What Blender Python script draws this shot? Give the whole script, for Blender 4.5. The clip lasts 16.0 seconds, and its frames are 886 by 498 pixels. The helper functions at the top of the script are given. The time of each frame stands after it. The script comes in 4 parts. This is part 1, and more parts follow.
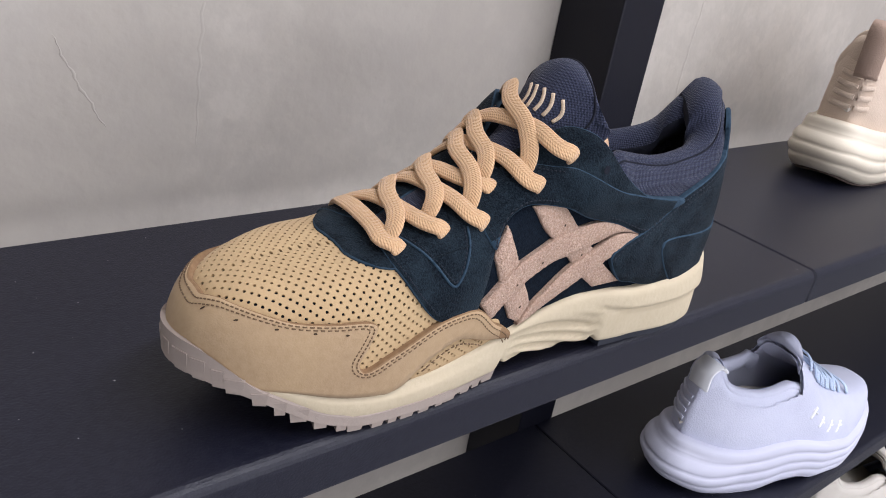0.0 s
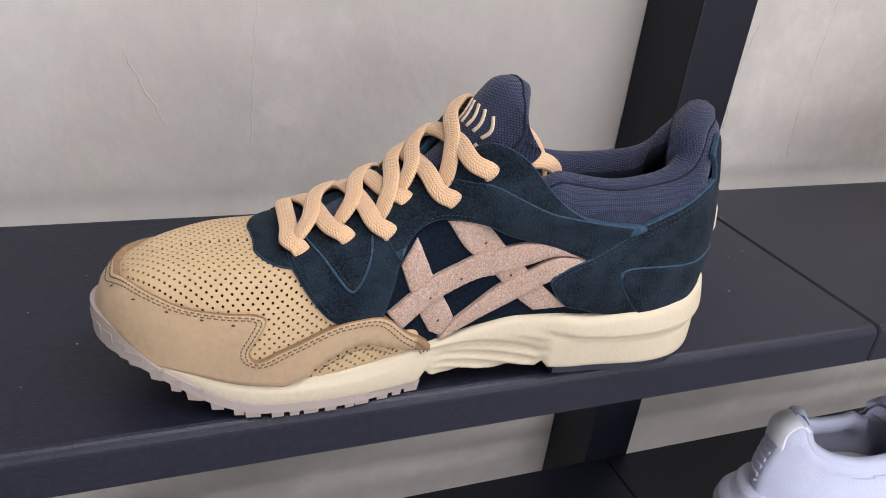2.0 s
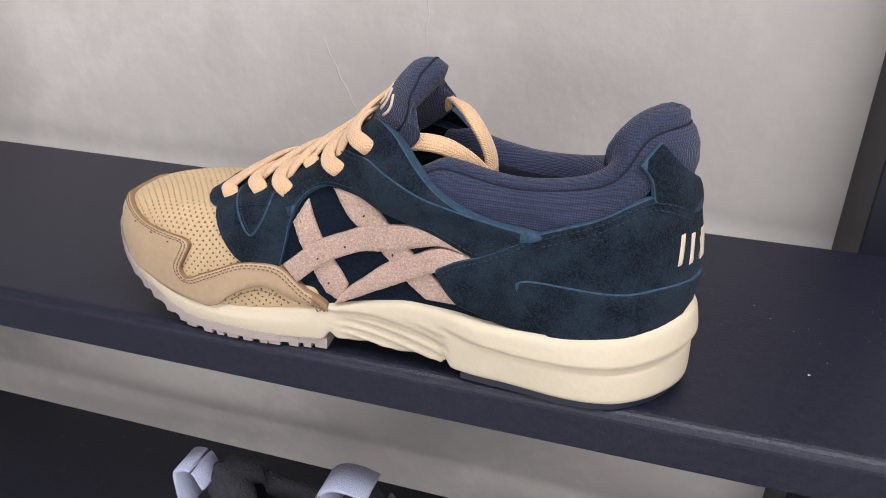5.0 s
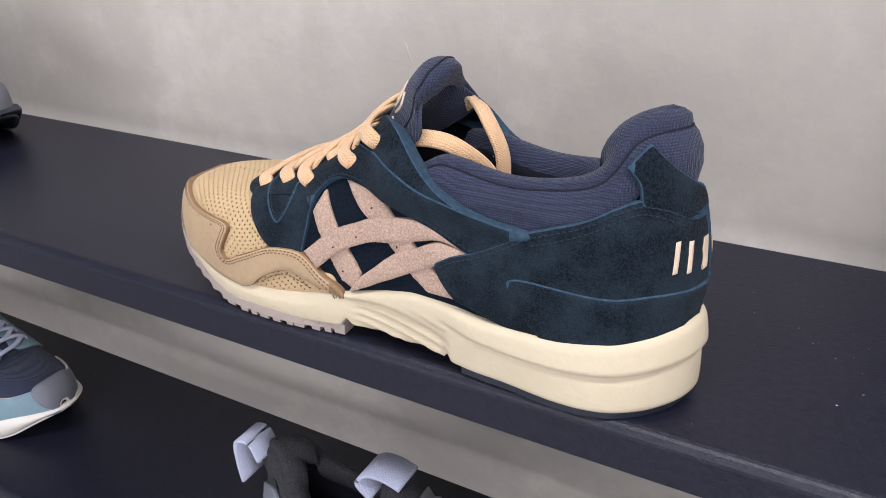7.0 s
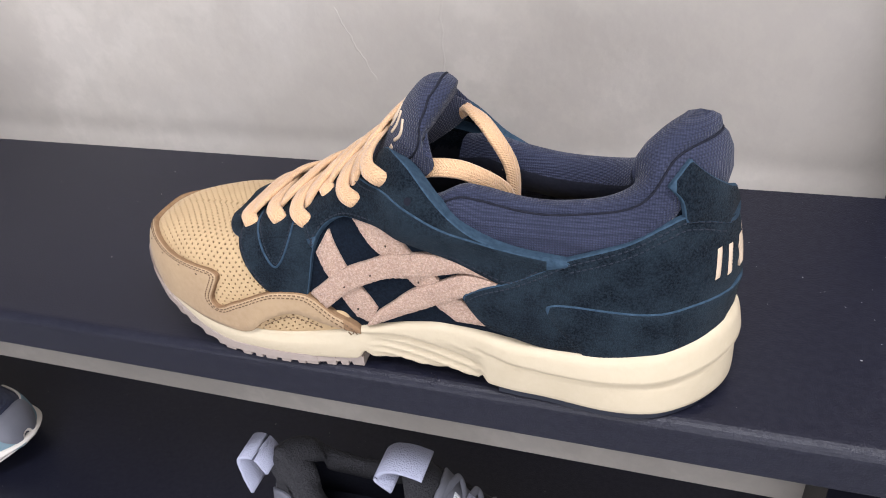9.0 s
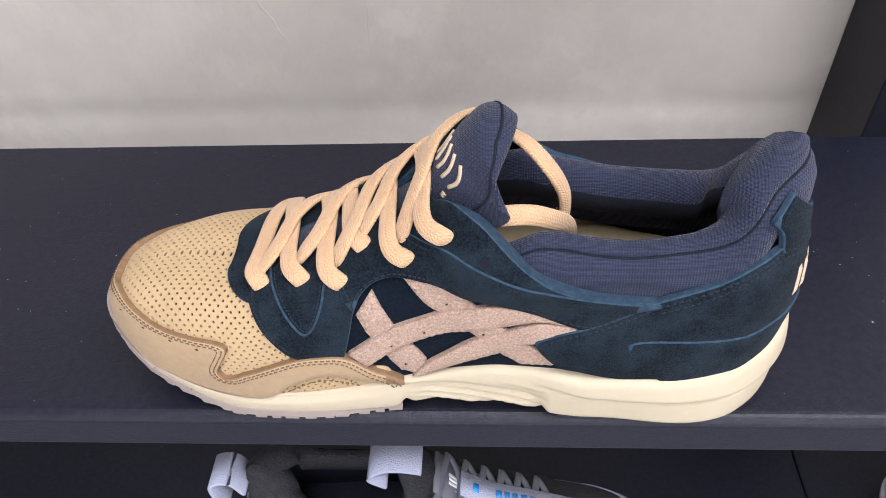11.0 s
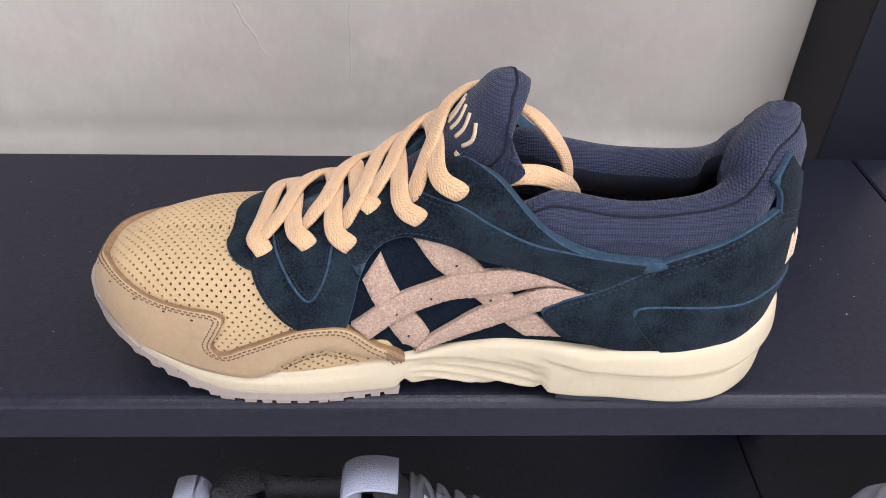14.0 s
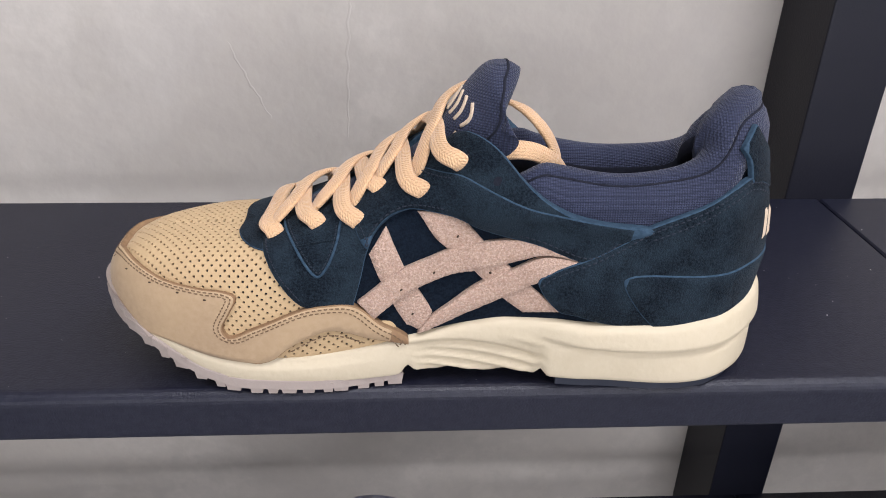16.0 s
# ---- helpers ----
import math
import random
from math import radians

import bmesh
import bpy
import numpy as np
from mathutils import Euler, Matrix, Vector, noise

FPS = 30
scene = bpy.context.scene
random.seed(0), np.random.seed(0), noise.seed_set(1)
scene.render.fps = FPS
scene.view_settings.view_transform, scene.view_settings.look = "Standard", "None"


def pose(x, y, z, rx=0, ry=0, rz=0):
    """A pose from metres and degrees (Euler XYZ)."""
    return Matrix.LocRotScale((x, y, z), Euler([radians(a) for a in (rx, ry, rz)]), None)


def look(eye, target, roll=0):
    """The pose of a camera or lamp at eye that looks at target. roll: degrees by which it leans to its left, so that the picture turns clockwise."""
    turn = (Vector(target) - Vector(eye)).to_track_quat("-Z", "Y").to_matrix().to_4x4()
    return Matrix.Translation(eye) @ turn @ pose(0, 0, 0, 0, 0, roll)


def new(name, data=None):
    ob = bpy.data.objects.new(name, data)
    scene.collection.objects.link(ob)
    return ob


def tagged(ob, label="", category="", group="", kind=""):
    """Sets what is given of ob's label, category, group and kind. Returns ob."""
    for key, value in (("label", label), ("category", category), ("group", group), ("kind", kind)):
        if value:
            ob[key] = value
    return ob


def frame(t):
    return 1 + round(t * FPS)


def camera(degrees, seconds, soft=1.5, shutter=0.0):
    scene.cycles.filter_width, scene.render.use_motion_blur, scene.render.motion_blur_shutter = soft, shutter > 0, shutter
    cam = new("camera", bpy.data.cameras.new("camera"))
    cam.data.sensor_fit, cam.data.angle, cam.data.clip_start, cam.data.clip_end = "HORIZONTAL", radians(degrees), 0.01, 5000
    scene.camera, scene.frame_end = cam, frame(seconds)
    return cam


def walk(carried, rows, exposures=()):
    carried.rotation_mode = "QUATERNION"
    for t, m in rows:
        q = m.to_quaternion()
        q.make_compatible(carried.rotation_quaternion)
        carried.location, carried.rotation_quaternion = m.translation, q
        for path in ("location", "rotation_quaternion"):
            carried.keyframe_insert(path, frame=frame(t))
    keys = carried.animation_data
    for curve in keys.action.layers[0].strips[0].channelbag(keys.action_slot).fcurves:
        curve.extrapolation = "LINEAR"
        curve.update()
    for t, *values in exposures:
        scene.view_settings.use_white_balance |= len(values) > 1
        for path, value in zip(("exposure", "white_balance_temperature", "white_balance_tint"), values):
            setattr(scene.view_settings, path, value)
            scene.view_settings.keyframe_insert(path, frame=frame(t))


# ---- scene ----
cam = camera(61.5, 16.0, soft=1.0)
ROWS = [
    (0, -0.2206, -0.1848, 1.1961, 63.5, -8.62, -36.39),
    (0.5, -0.2118, -0.1913, 1.1975, 63.34, -8.39, -34.24),
    (1, -0.1906, -0.2066, 1.2014, 63.12, -7.87, -30.68),
    (1.5, -0.1571, -0.226, 1.2085, 62.82, -7.22, -26.11),
    (2, -0.121, -0.2446, 1.2116, 62.62, -6.19, -20.21),
    (2.5, -0.0819, -0.2572, 1.2147, 62.42, -5.19, -13.87),
    (3, -0.04, -0.2659, 1.2133, 62.39, -4.1, -7.07),
    (3.5, 0.0051, -0.2768, 1.2111, 62.46, -3.06, -0.24),
    (4, 0.0479, -0.2805, 1.2105, 62.56, -2.01, 6.38),
    (4.5, 0.0878, -0.2722, 1.2081, 62.7, -1.17, 12.17),
    (7, 0.1808, -0.2459, 1.2025, 63.78, 1.31, 28.82),
    (7.5, 0.1794, -0.2489, 1.2039, 63.38, 1.81, 28.63),
    (8, 0.1734, -0.2486, 1.2083, 62.07, 2.88, 26.97),
    (8.5, 0.1532, -0.2397, 1.2264, 59.13, 4.62, 23.26),
    (9, 0.122, -0.2254, 1.2455, 55.22, 5.75, 17.96),
    (9.5, 0.0862, -0.2083, 1.2632, 51.35, 5.78, 12.45),
    (12, 0.0074, -0.1683, 1.2847, 43.51, 0.77, -0.04),
    (12.5, 0.0056, -0.1714, 1.2836, 44.39, 0.23, -0.34),
    (13, 0.0013, -0.1821, 1.2781, 46.1, -0.29, -0.48),
    (13.5, -0.0036, -0.1944, 1.2663, 48.33, -0.75, -0.68),
    (14, -0.0073, -0.206, 1.2516, 50.96, -1.1, -1.02),
    (14.5, -0.0106, -0.2219, 1.2423, 54.45, -1.3, -1.5),
    (15, -0.0112, -0.2381, 1.2315, 57.14, -1.26, -1.97),
    (15.5, -0.0128, -0.2508, 1.2195, 59.8, -1.12, -2.43),
    (16, -0.0153, -0.2566, 1.2095, 61.55, -0.89, -2.7),
]
EXPOSURES = [(0.0, -0.28), (1.5, -0.2), (3.5, -0.1), (7.0, -0.05), (9.0, 0.08), (12.0, 0.10), (14.0, 0.0), (16.0, -0.1)]
walk(cam, [(t, pose(x, y, z, rx, ry, rz)) for t, x, y, z, rx, ry, rz in ROWS], EXPOSURES)

# ---- light of the shop: daylight-white ceiling lamps, one added low fill, dim surroundings ----
world = bpy.data.worlds.new("world")
scene.world = world
world.use_nodes = True
world.node_tree.nodes["Background"].inputs[0].default_value = (0.8, 0.85, 1.0, 1)
world.node_tree.nodes["Background"].inputs[1].default_value = 0.06


def ceiling_or_fill_lamp(x, y, z, sx, sy, watts, target, colour=(0.985, 0.98, 1.07)):
    data = bpy.data.lights.new("ceiling_or_fill_lamp", "AREA")
    data.shape, data.size, data.size_y, data.energy, data.color = "RECTANGLE", sx, sy, watts, colour
    lamp = new("ceiling_or_fill_lamp", data)
    lamp.matrix_world = look((x, y, z), target)
    return lamp


ceiling_or_fill_lamp(1.5, -2.6, 2.6, 2.8, 0.4, 40, (0.3, 0.1, 0.95))
ceiling_or_fill_lamp(0.5, -0.60, 2.75, 2.4, 0.14, 50, (0.2, 0.02, 1.0))
# added fill lamp, no window there: level light for the wall under the shelves
ceiling_or_fill_lamp(0.1, -3.95, 1.10, 5.2, 1.9, 112, (0.1, 0.1, 1.10))

# ---- materials ----
def mat(name, colour, rough=0.6, metal=0.0, spec=0.5, vary=(), bumps=(), sheen=0.0, coat=0.0, subsurface=0.0):
    """vary: (scale, detail, colour, amount, contrast) layers of noise (detail 0: knit cells); bumps: (kind, scale, strength, distance)."""
    m = bpy.data.materials.new(name)
    m.use_nodes = True
    nt = m.node_tree
    b = nt.nodes["Principled BSDF"]
    b.inputs["Roughness"].default_value, b.inputs["Metallic"].default_value = rough, metal
    b.inputs["Specular IOR Level"].default_value = spec
    b.inputs["Sheen Weight"].default_value, b.inputs["Sheen Roughness"].default_value = sheen, 0.4
    b.inputs["Coat Weight"].default_value, b.inputs["Coat Roughness"].default_value = coat, 0.25
    tc = nt.nodes.new("ShaderNodeTexCoord")
    last = nt.nodes.new("ShaderNodeRGB").outputs[0]
    last.default_value = (*colour, 1)
    for scale, detail, other, amount, contrast in vary:
        n = nt.nodes.new("ShaderNodeTexNoise" if detail else "ShaderNodeTexVoronoi")
        n.inputs["Scale"].default_value = scale
        if detail:
            n.inputs["Detail"].default_value, n.inputs["Roughness"].default_value = detail, 0.6
        else:
            n.inputs["Randomness"].default_value = 0.12
        nt.links.new(tc.outputs["Object"], n.inputs["Vector"])
        r = nt.nodes.new("ShaderNodeMapRange")
        r.inputs[1].default_value, r.inputs[2].default_value = 0.5 - contrast, 0.5 + contrast
        r.inputs[4].default_value = amount
        nt.links.new(n.outputs[0], r.inputs[0])
        mix = nt.nodes.new("ShaderNodeMix")
        mix.data_type = "RGBA"
        nt.links.new(r.outputs[0], mix.inputs[0])
        nt.links.new(last, mix.inputs[6])
        mix.inputs[7].default_value = (*other, 1)
        last = mix.outputs[2]
    nt.links.new(last, b.inputs["Base Color"])
    normal = None
    for kind, scale, strength, distance in bumps:
        if kind == "noise":
            n = nt.nodes.new("ShaderNodeTexNoise")
            n.inputs["Scale"].default_value, n.inputs["Detail"].default_value = scale, 4
            out = n.outputs[0]
        elif kind == "cells":
            n = nt.nodes.new("ShaderNodeTexVoronoi")
            n.inputs["Scale"].default_value = scale
            out = n.outputs["Distance"]
        elif kind == "knit":
            n = nt.nodes.new("ShaderNodeTexVoronoi")
            n.inputs["Scale"].default_value, n.inputs["Randomness"].default_value = scale, 0.12
            out = n.outputs["Distance"]
        else:
            n = nt.nodes.new("ShaderNodeTexWave")
            n.bands_direction = kind
            n.inputs["Scale"].default_value, n.inputs["Distortion"].default_value = scale, 0.6
            n.inputs["Detail"].default_value = 0
            out = n.outputs["Fac"]
        nt.links.new(tc.outputs["Object"], n.inputs["Vector"])
        bp = nt.nodes.new("ShaderNodeBump")
        bp.inputs["Strength"].default_value, bp.inputs["Distance"].default_value = strength, distance
        nt.links.new(out, bp.inputs["Height"])
        if normal is not None:
            nt.links.new(normal, bp.inputs["Normal"])
        normal = bp.outputs[0]
    if normal is not None:
        nt.links.new(normal, b.inputs["Normal"])
    return m


BLACK_METAL = mat("black_powder_coat", (0.0035, 0.0042, 0.0125), 0.42, 0.0, 0.34, [(9, 5, (0.0085, 0.0095, 0.018), 0.6, 0.2), (260, 2, (0.016, 0.017, 0.028), 0.4, 0.1)], [("noise", 900, 0.4, 0.0006)])
POST_METAL = mat("black_post_paint", (0.0030, 0.0035, 0.0085), 0.42, 0.0, 0.28, [(14, 4, (0.007, 0.007, 0.012), 0.6, 0.2)], [("noise", 700, 0.25, 0.0006)])
PLASTER = mat("troweled_plaster", (0.46, 0.425, 0.378), 0.6, 0, 0.3, [(1.9, 3, (0.40, 0.372, 0.336), 0.8, 0.14), (7, 9, (0.52, 0.482, 0.43), 0.45, 0.06), (4.2, 8, (0.375, 0.345, 0.305), 0.65, 0.04), (16, 10, (0.40, 0.365, 0.32), 0.35, 0.04), (55, 9, (0.36, 0.33, 0.30), 0.22, 0.05)], [("noise", 5, 0.5, 0.012), ("noise", 26, 0.25, 0.004), ("noise", 130, 0.16, 0.002)])
ROOM_PAINT = mat("room_paint", (0.50, 0.50, 0.51), 0.8)
FLOOR_GREY = mat("grey_floor", (0.34, 0.34, 0.34), 0.5, vary=[(3, 5, (0.40, 0.40, 0.40), 0.6, 0.2)])
NAVY_SUEDE = mat("navy_suede", (0.0026, 0.0048, 0.0082), 0.95, 0, 0.08, [(42, 7, (0.0165, 0.027, 0.037), 0.8, 0.07), (150, 6, (0.006, 0.010, 0.016), 0.3, 0.12), (1100, 3, (0.024, 0.037, 0.050), 0.45, 0.10)], [("noise", 1500, 0.8, 0.0009)], sheen=0.03)
NAVY_EDGE = mat("blue_cut_edge", (0.018, 0.038, 0.062), 0.9, 0, 0.2, [(400, 3, (0.044, 0.080, 0.120), 0.7, 0.2)])
TAN_EDGE = mat("brown_cut_edge", (0.20, 0.12, 0.065), 0.9, 0, 0.2, [(400, 3, (0.28, 0.18, 0.10), 0.7, 0.2)])
DARK_SUEDE = mat("dark_navy_suede", (0.0022, 0.0045, 0.009), 0.95, 0, 0.1, [(900, 3, (0.010, 0.018, 0.030), 0.5, 0.12)], [("noise", 1500, 0.5, 0.0006)], sheen=0.03)
TAN_NUBUCK = mat("tan_nubuck", (0.40, 0.285, 0.165), 0.85, 0, 0.2, [(28, 5, (0.31, 0.215, 0.13), 0.8, 0.16), (350, 4, (0.44, 0.32, 0.2), 0.4, 0.15)], [("noise", 1300, 0.25, 0.0004)], sheen=0.1)
TAN_VAMP = mat("tan_vamp_leather", (0.47, 0.335, 0.185), 0.8, 0, 0.2, [(30, 5, (0.40, 0.28, 0.155), 0.7, 0.16)], [("noise", 1200, 0.25, 0.0004)], sheen=0.1)
# near-black brown that stands in for the shade inside small holes
HOLE_SHADE = mat("brown_hole_shade", (0.045, 0.026, 0.013), 0.95)
PINK_SUEDE = mat("dusty_pink_suede", (0.56, 0.375, 0.275), 0.95, 0, 0.1, [(80, 6, (0.42, 0.275, 0.205), 0.65, 0.14), (1000, 5, (0.74, 0.56, 0.45), 0.7, 0.10), (1500, 3, (0.30, 0.19, 0.14), 0.45, 0.10)], [("noise", 1100, 1.0, 0.0013), ("noise", 2600, 0.8, 0.0008)], sheen=0.12)
NAVY_MESH = mat("navy_knit_fabric", (0.040, 0.047, 0.084), 0.8, 0, 0.2, [(60, 5, (0.030, 0.036, 0.066), 0.7, 0.15), (1000, 0, (0.006, 0.008, 0.018), 0.75, 0.25)], [("knit", 1000, 1.0, 0.0007)], sheen=0.12)
LINING = mat("black_lining", (0.008, 0.009, 0.016), 0.9, 0, 0.2, [(500, 3, (0.018, 0.02, 0.03), 0.5, 0.2)], [("noise", 900, 0.4, 0.0006)])
CREAM_FOAM = mat("cream_foam", (0.52, 0.445, 0.315), 0.6, 0, 0.3, [(20, 4, (0.48, 0.405, 0.28), 0.6, 0.2), (140, 5, (0.55, 0.475, 0.345), 0.4, 0.12)], [("noise", 420, 0.22, 0.0008), ("cells", 330, 0.16, 0.0006)])
TAUPE_RUBBER = mat("taupe_rubber", (0.34, 0.285, 0.25), 0.65, 0, 0.3, [(40, 4, (0.28, 0.23, 0.20), 0.6, 0.2)], [("noise", 500, 0.3, 0.0006)])
NAVY_RUBBER = mat("navy_rubber", (0.012, 0.015, 0.026), 0.5, 0, 0.4, [(60, 4, (0.022, 0.026, 0.04), 0.6, 0.2)])
LACE_COTTON = mat("peach_cotton", (0.60, 0.375, 0.205), 0.95, 0, 0.1, [(160, 4, (0.53, 0.32, 0.175), 0.55, 0.15), (1800, 2, (0.68, 0.47, 0.29), 0.5, 0.12)], [("noise", 2600, 0.6, 0.0005)], sheen=0.3)


def woven(m, pitch, slant):
    """Adds a herringbone weave along a strip's own lengthwise coordinates."""
    nt = m.node_tree
    bsdf = nt.nodes["Principled BSDF"]
    old = bsdf.inputs["Normal"].links[0].from_socket
    uv = nt.nodes.new("ShaderNodeUVMap")
    uv.uv_map = "strip"
    xyz = nt.nodes.new("ShaderNodeSeparateXYZ")
    nt.links.new(uv.outputs[0], xyz.inputs[0])

    def calc(op, a, b=None):
        n = nt.nodes.new("ShaderNodeMath")
        n.operation = op
        for k, val in enumerate((a, b)):
            if isinstance(val, (int, float)):
                n.inputs[k].default_value = val
            elif val is not None:
                nt.links.new(val, n.inputs[k])
        return n.outputs[0]

    across = calc("ABSOLUTE", xyz.outputs[0])
    along = calc("ADD", xyz.outputs[1], calc("MULTIPLY", across, slant))
    rows = calc("SINE", calc("MULTIPLY", along, 6.2832 / pitch))
    cols = calc("COSINE", calc("MULTIPLY", across, 6.2832 / 0.0013))
    height = calc("ADD", rows, calc("MULTIPLY", cols, 0.7))
    bump = nt.nodes.new("ShaderNodeBump")
    bump.inputs["Strength"].default_value, bump.inputs["Distance"].default_value = 0.6, 0.00020
    nt.links.new(height, bump.inputs["Height"])
    nt.links.new(old, bump.inputs["Normal"])
    nt.links.new(bump.outputs[0], bsdf.inputs["Normal"])


woven(LACE_COTTON, 0.0012, 0.8)
BROWN_THREAD = mat("brown_thread", (0.13, 0.078, 0.04), 0.8)
NAVY_THREAD = mat("navy_thread", (0.006, 0.010, 0.02), 0.8)
BEIGE_THREAD = mat("beige_thread", (0.55, 0.43, 0.31), 0.7, bumps=[("noise", 1500, 0.6, 0.0006)])
INSOLE_TAN = mat("insole_tan", (0.42, 0.33, 0.2), 0.9, vary=[(300, 3, (0.3, 0.23, 0.14), 0.6, 0.2)])
WHITE_KNIT = mat("white_knit", (0.56, 0.58, 0.70), 0.8, 0, 0.3, [(60, 4, (0.51, 0.53, 0.66), 0.6, 0.2)], [("cells", 700, 0.4, 0.0006)])
WHITE_FOAM = mat("white_foam", (0.57, 0.58, 0.69), 0.5, 0, 0.4, [(25, 4, (0.53, 0.54, 0.66), 0.6, 0.2)], [("noise", 400, 0.1, 0.0005)])
PALE_BLUE = mat("pale_blue_lace", (0.55, 0.66, 0.85), 0.8, bumps=[("cells", 900, 0.8, 0.0008)])
WHITE_PRINT = mat("white_print", (0.82, 0.83, 0.86), 0.6)
BEIGE_KNIT = mat("beige_knit", (0.62, 0.50, 0.40), 0.8, 0, 0.3, [(50, 4, (0.55, 0.44, 0.35), 0.6, 0.2)], [("cells", 700, 0.4, 0.0006)])
BEIGE_TAB = mat("rosy_beige_webbing", (0.42, 0.30, 0.235), 0.75, bumps=[("cells", 900, 0.6, 0.0006)])
IVORY_FOAM = mat("ivory_foam", (0.74, 0.67, 0.55), 0.5, 0, 0.4, [(25, 4, (0.68, 0.60, 0.47), 0.6, 0.2)], [("noise", 400, 0.1, 0.0005)])
BROWN_RUBBER = mat("brown_rubber", (0.10, 0.07, 0.055), 0.6)
BLACK_KNIT = mat("black_knit", (0.016, 0.016, 0.019), 0.85, 0, 0.3, [(700, 3, (0.05, 0.05, 0.055), 0.6, 0.2)], [("cells", 800, 0.8, 0.0008)])
GREY_LEATHER = mat("grey_leather", (0.16, 0.165, 0.19), 0.6, 0, 0.4, [(50, 4, (0.12, 0.125, 0.15), 0.6, 0.2)], [("noise", 800, 0.3, 0.0005)])
LILAC_WEB = mat("lilac_grey_webbing", (0.42, 0.44, 0.56), 0.75, bumps=[("cells", 900, 0.7, 0.0007)])
BLUE_PRINT = mat("blue_print", (0.03, 0.30, 0.75), 0.5)
TEAL_SUEDE = mat("teal_grey_suede", (0.16, 0.24, 0.28), 0.9, 0, 0.2, [(60, 5, (0.20, 0.29, 0.33), 0.7, 0.16)], [("noise", 1300, 0.4, 0.0006)])
OFFWHITE_RUBBER = mat("offwhite_rubber", (0.66, 0.62, 0.56), 0.55, 0, 0.4, [(40, 4, (0.58, 0.54, 0.48), 0.6, 0.2)])

# ---- helpers of this scene ----
def part(name, bm, material, parent=None, label="", smooth=True):
    """Links a bmesh as one mesh object, under a thing or a part if parent is given."""
    me = bpy.data.meshes.new(name)
    bm.to_mesh(me)
    bm.free()
    for poly in me.polygons:
        poly.use_smooth = smooth
    for m in (material if isinstance(material, (list, tuple)) else [material]):
        me.materials.append(m)
    ob = new(name, me)
    if parent is not None:
        ob.parent = parent
    if label:
        ob["label"] = label
    return ob


def mesh(name, verts, faces, material, parent=None, label="", smooth=True, slots=None):
    me = bpy.data.meshes.new(name)
    me.from_pydata([tuple(map(float, v)) for v in verts], [], [tuple(map(int, f)) for f in faces])
    for m in (material if isinstance(material, (list, tuple)) else [material]):
        me.materials.append(m)
    for i, poly in enumerate(me.polygons):
        poly.use_smooth = smooth
        if slots is not None:
            poly.material_index = int(slots[i])
    ob = new(name, me)
    if parent is not None:
        ob.parent = parent
    if label:
        ob["label"] = label
    return ob


def box_bm(x0, y0, z0, x1, y1, z1, bevel=0.0, seg=3, bm=None):
    bm = bm or bmesh.new()
    r = bmesh.ops.create_cube(bm, size=1)
    for v in r["verts"]:
        v.co = Vector((x0 + (v.co.x + 0.5) * (x1 - x0), y0 + (v.co.y + 0.5) * (y1 - y0), z0 + (v.co.z + 0.5) * (z1 - z0)))
    if bevel:
        edges = list({e for v in r["verts"] for e in v.link_edges})
        bmesh.ops.bevel(bm, geom=edges, offset=bevel, segments=seg, affect="EDGES", profile=0.5)
    return bm


def thing(name, label, category, group="", kind=""):
    return tagged(new(name), label, category, group, kind)


# ---- the setting ----
SHELF_DEPTH, SHELF_THICK, WALL_Y, LOW_Z = 0.1965, 0.0245, 0.262, 0.719
tagged(part("wall_back", box_bm(-3.2, WALL_Y, 0, 3.2, WALL_Y + 0.12, 2.9), PLASTER, smooth=False), "beige-grey troweled plaster wall behind the shelves", "wall", kind="structure")
tagged(part("floor", box_bm(-3.2, -4.0, -0.1, 3.2, WALL_Y + 0.12, 0), FLOOR_GREY, smooth=False), "plain grey shop floor", "floor", kind="structure")
tagged(part("ceiling", box_bm(-3.2, -4.0, 2.9, 3.2, WALL_Y + 0.12, 3.0), ROOM_PAINT, smooth=False), "plain pale shop ceiling", "ceiling", kind="structure")
tagged(part("wall_front", box_bm(-3.2, -4.12, 0, 3.2, -4.0, 2.9), ROOM_PAINT, smooth=False), "plain painted wall across the shop", "wall", kind="structure")
tagged(part("wall_left", box_bm(-3.32, -4.0, 0, -3.2, WALL_Y, 2.9), ROOM_PAINT, smooth=False), "plain painted side wall", "wall", kind="structure")
tagged(part("wall_right", box_bm(3.2, -4.0, 0, 3.32, WALL_Y, 2.9), ROOM_PAINT, smooth=False), "plain painted side wall", "wall", kind="structure")

WALL = bpy.data.objects["wall_back"]


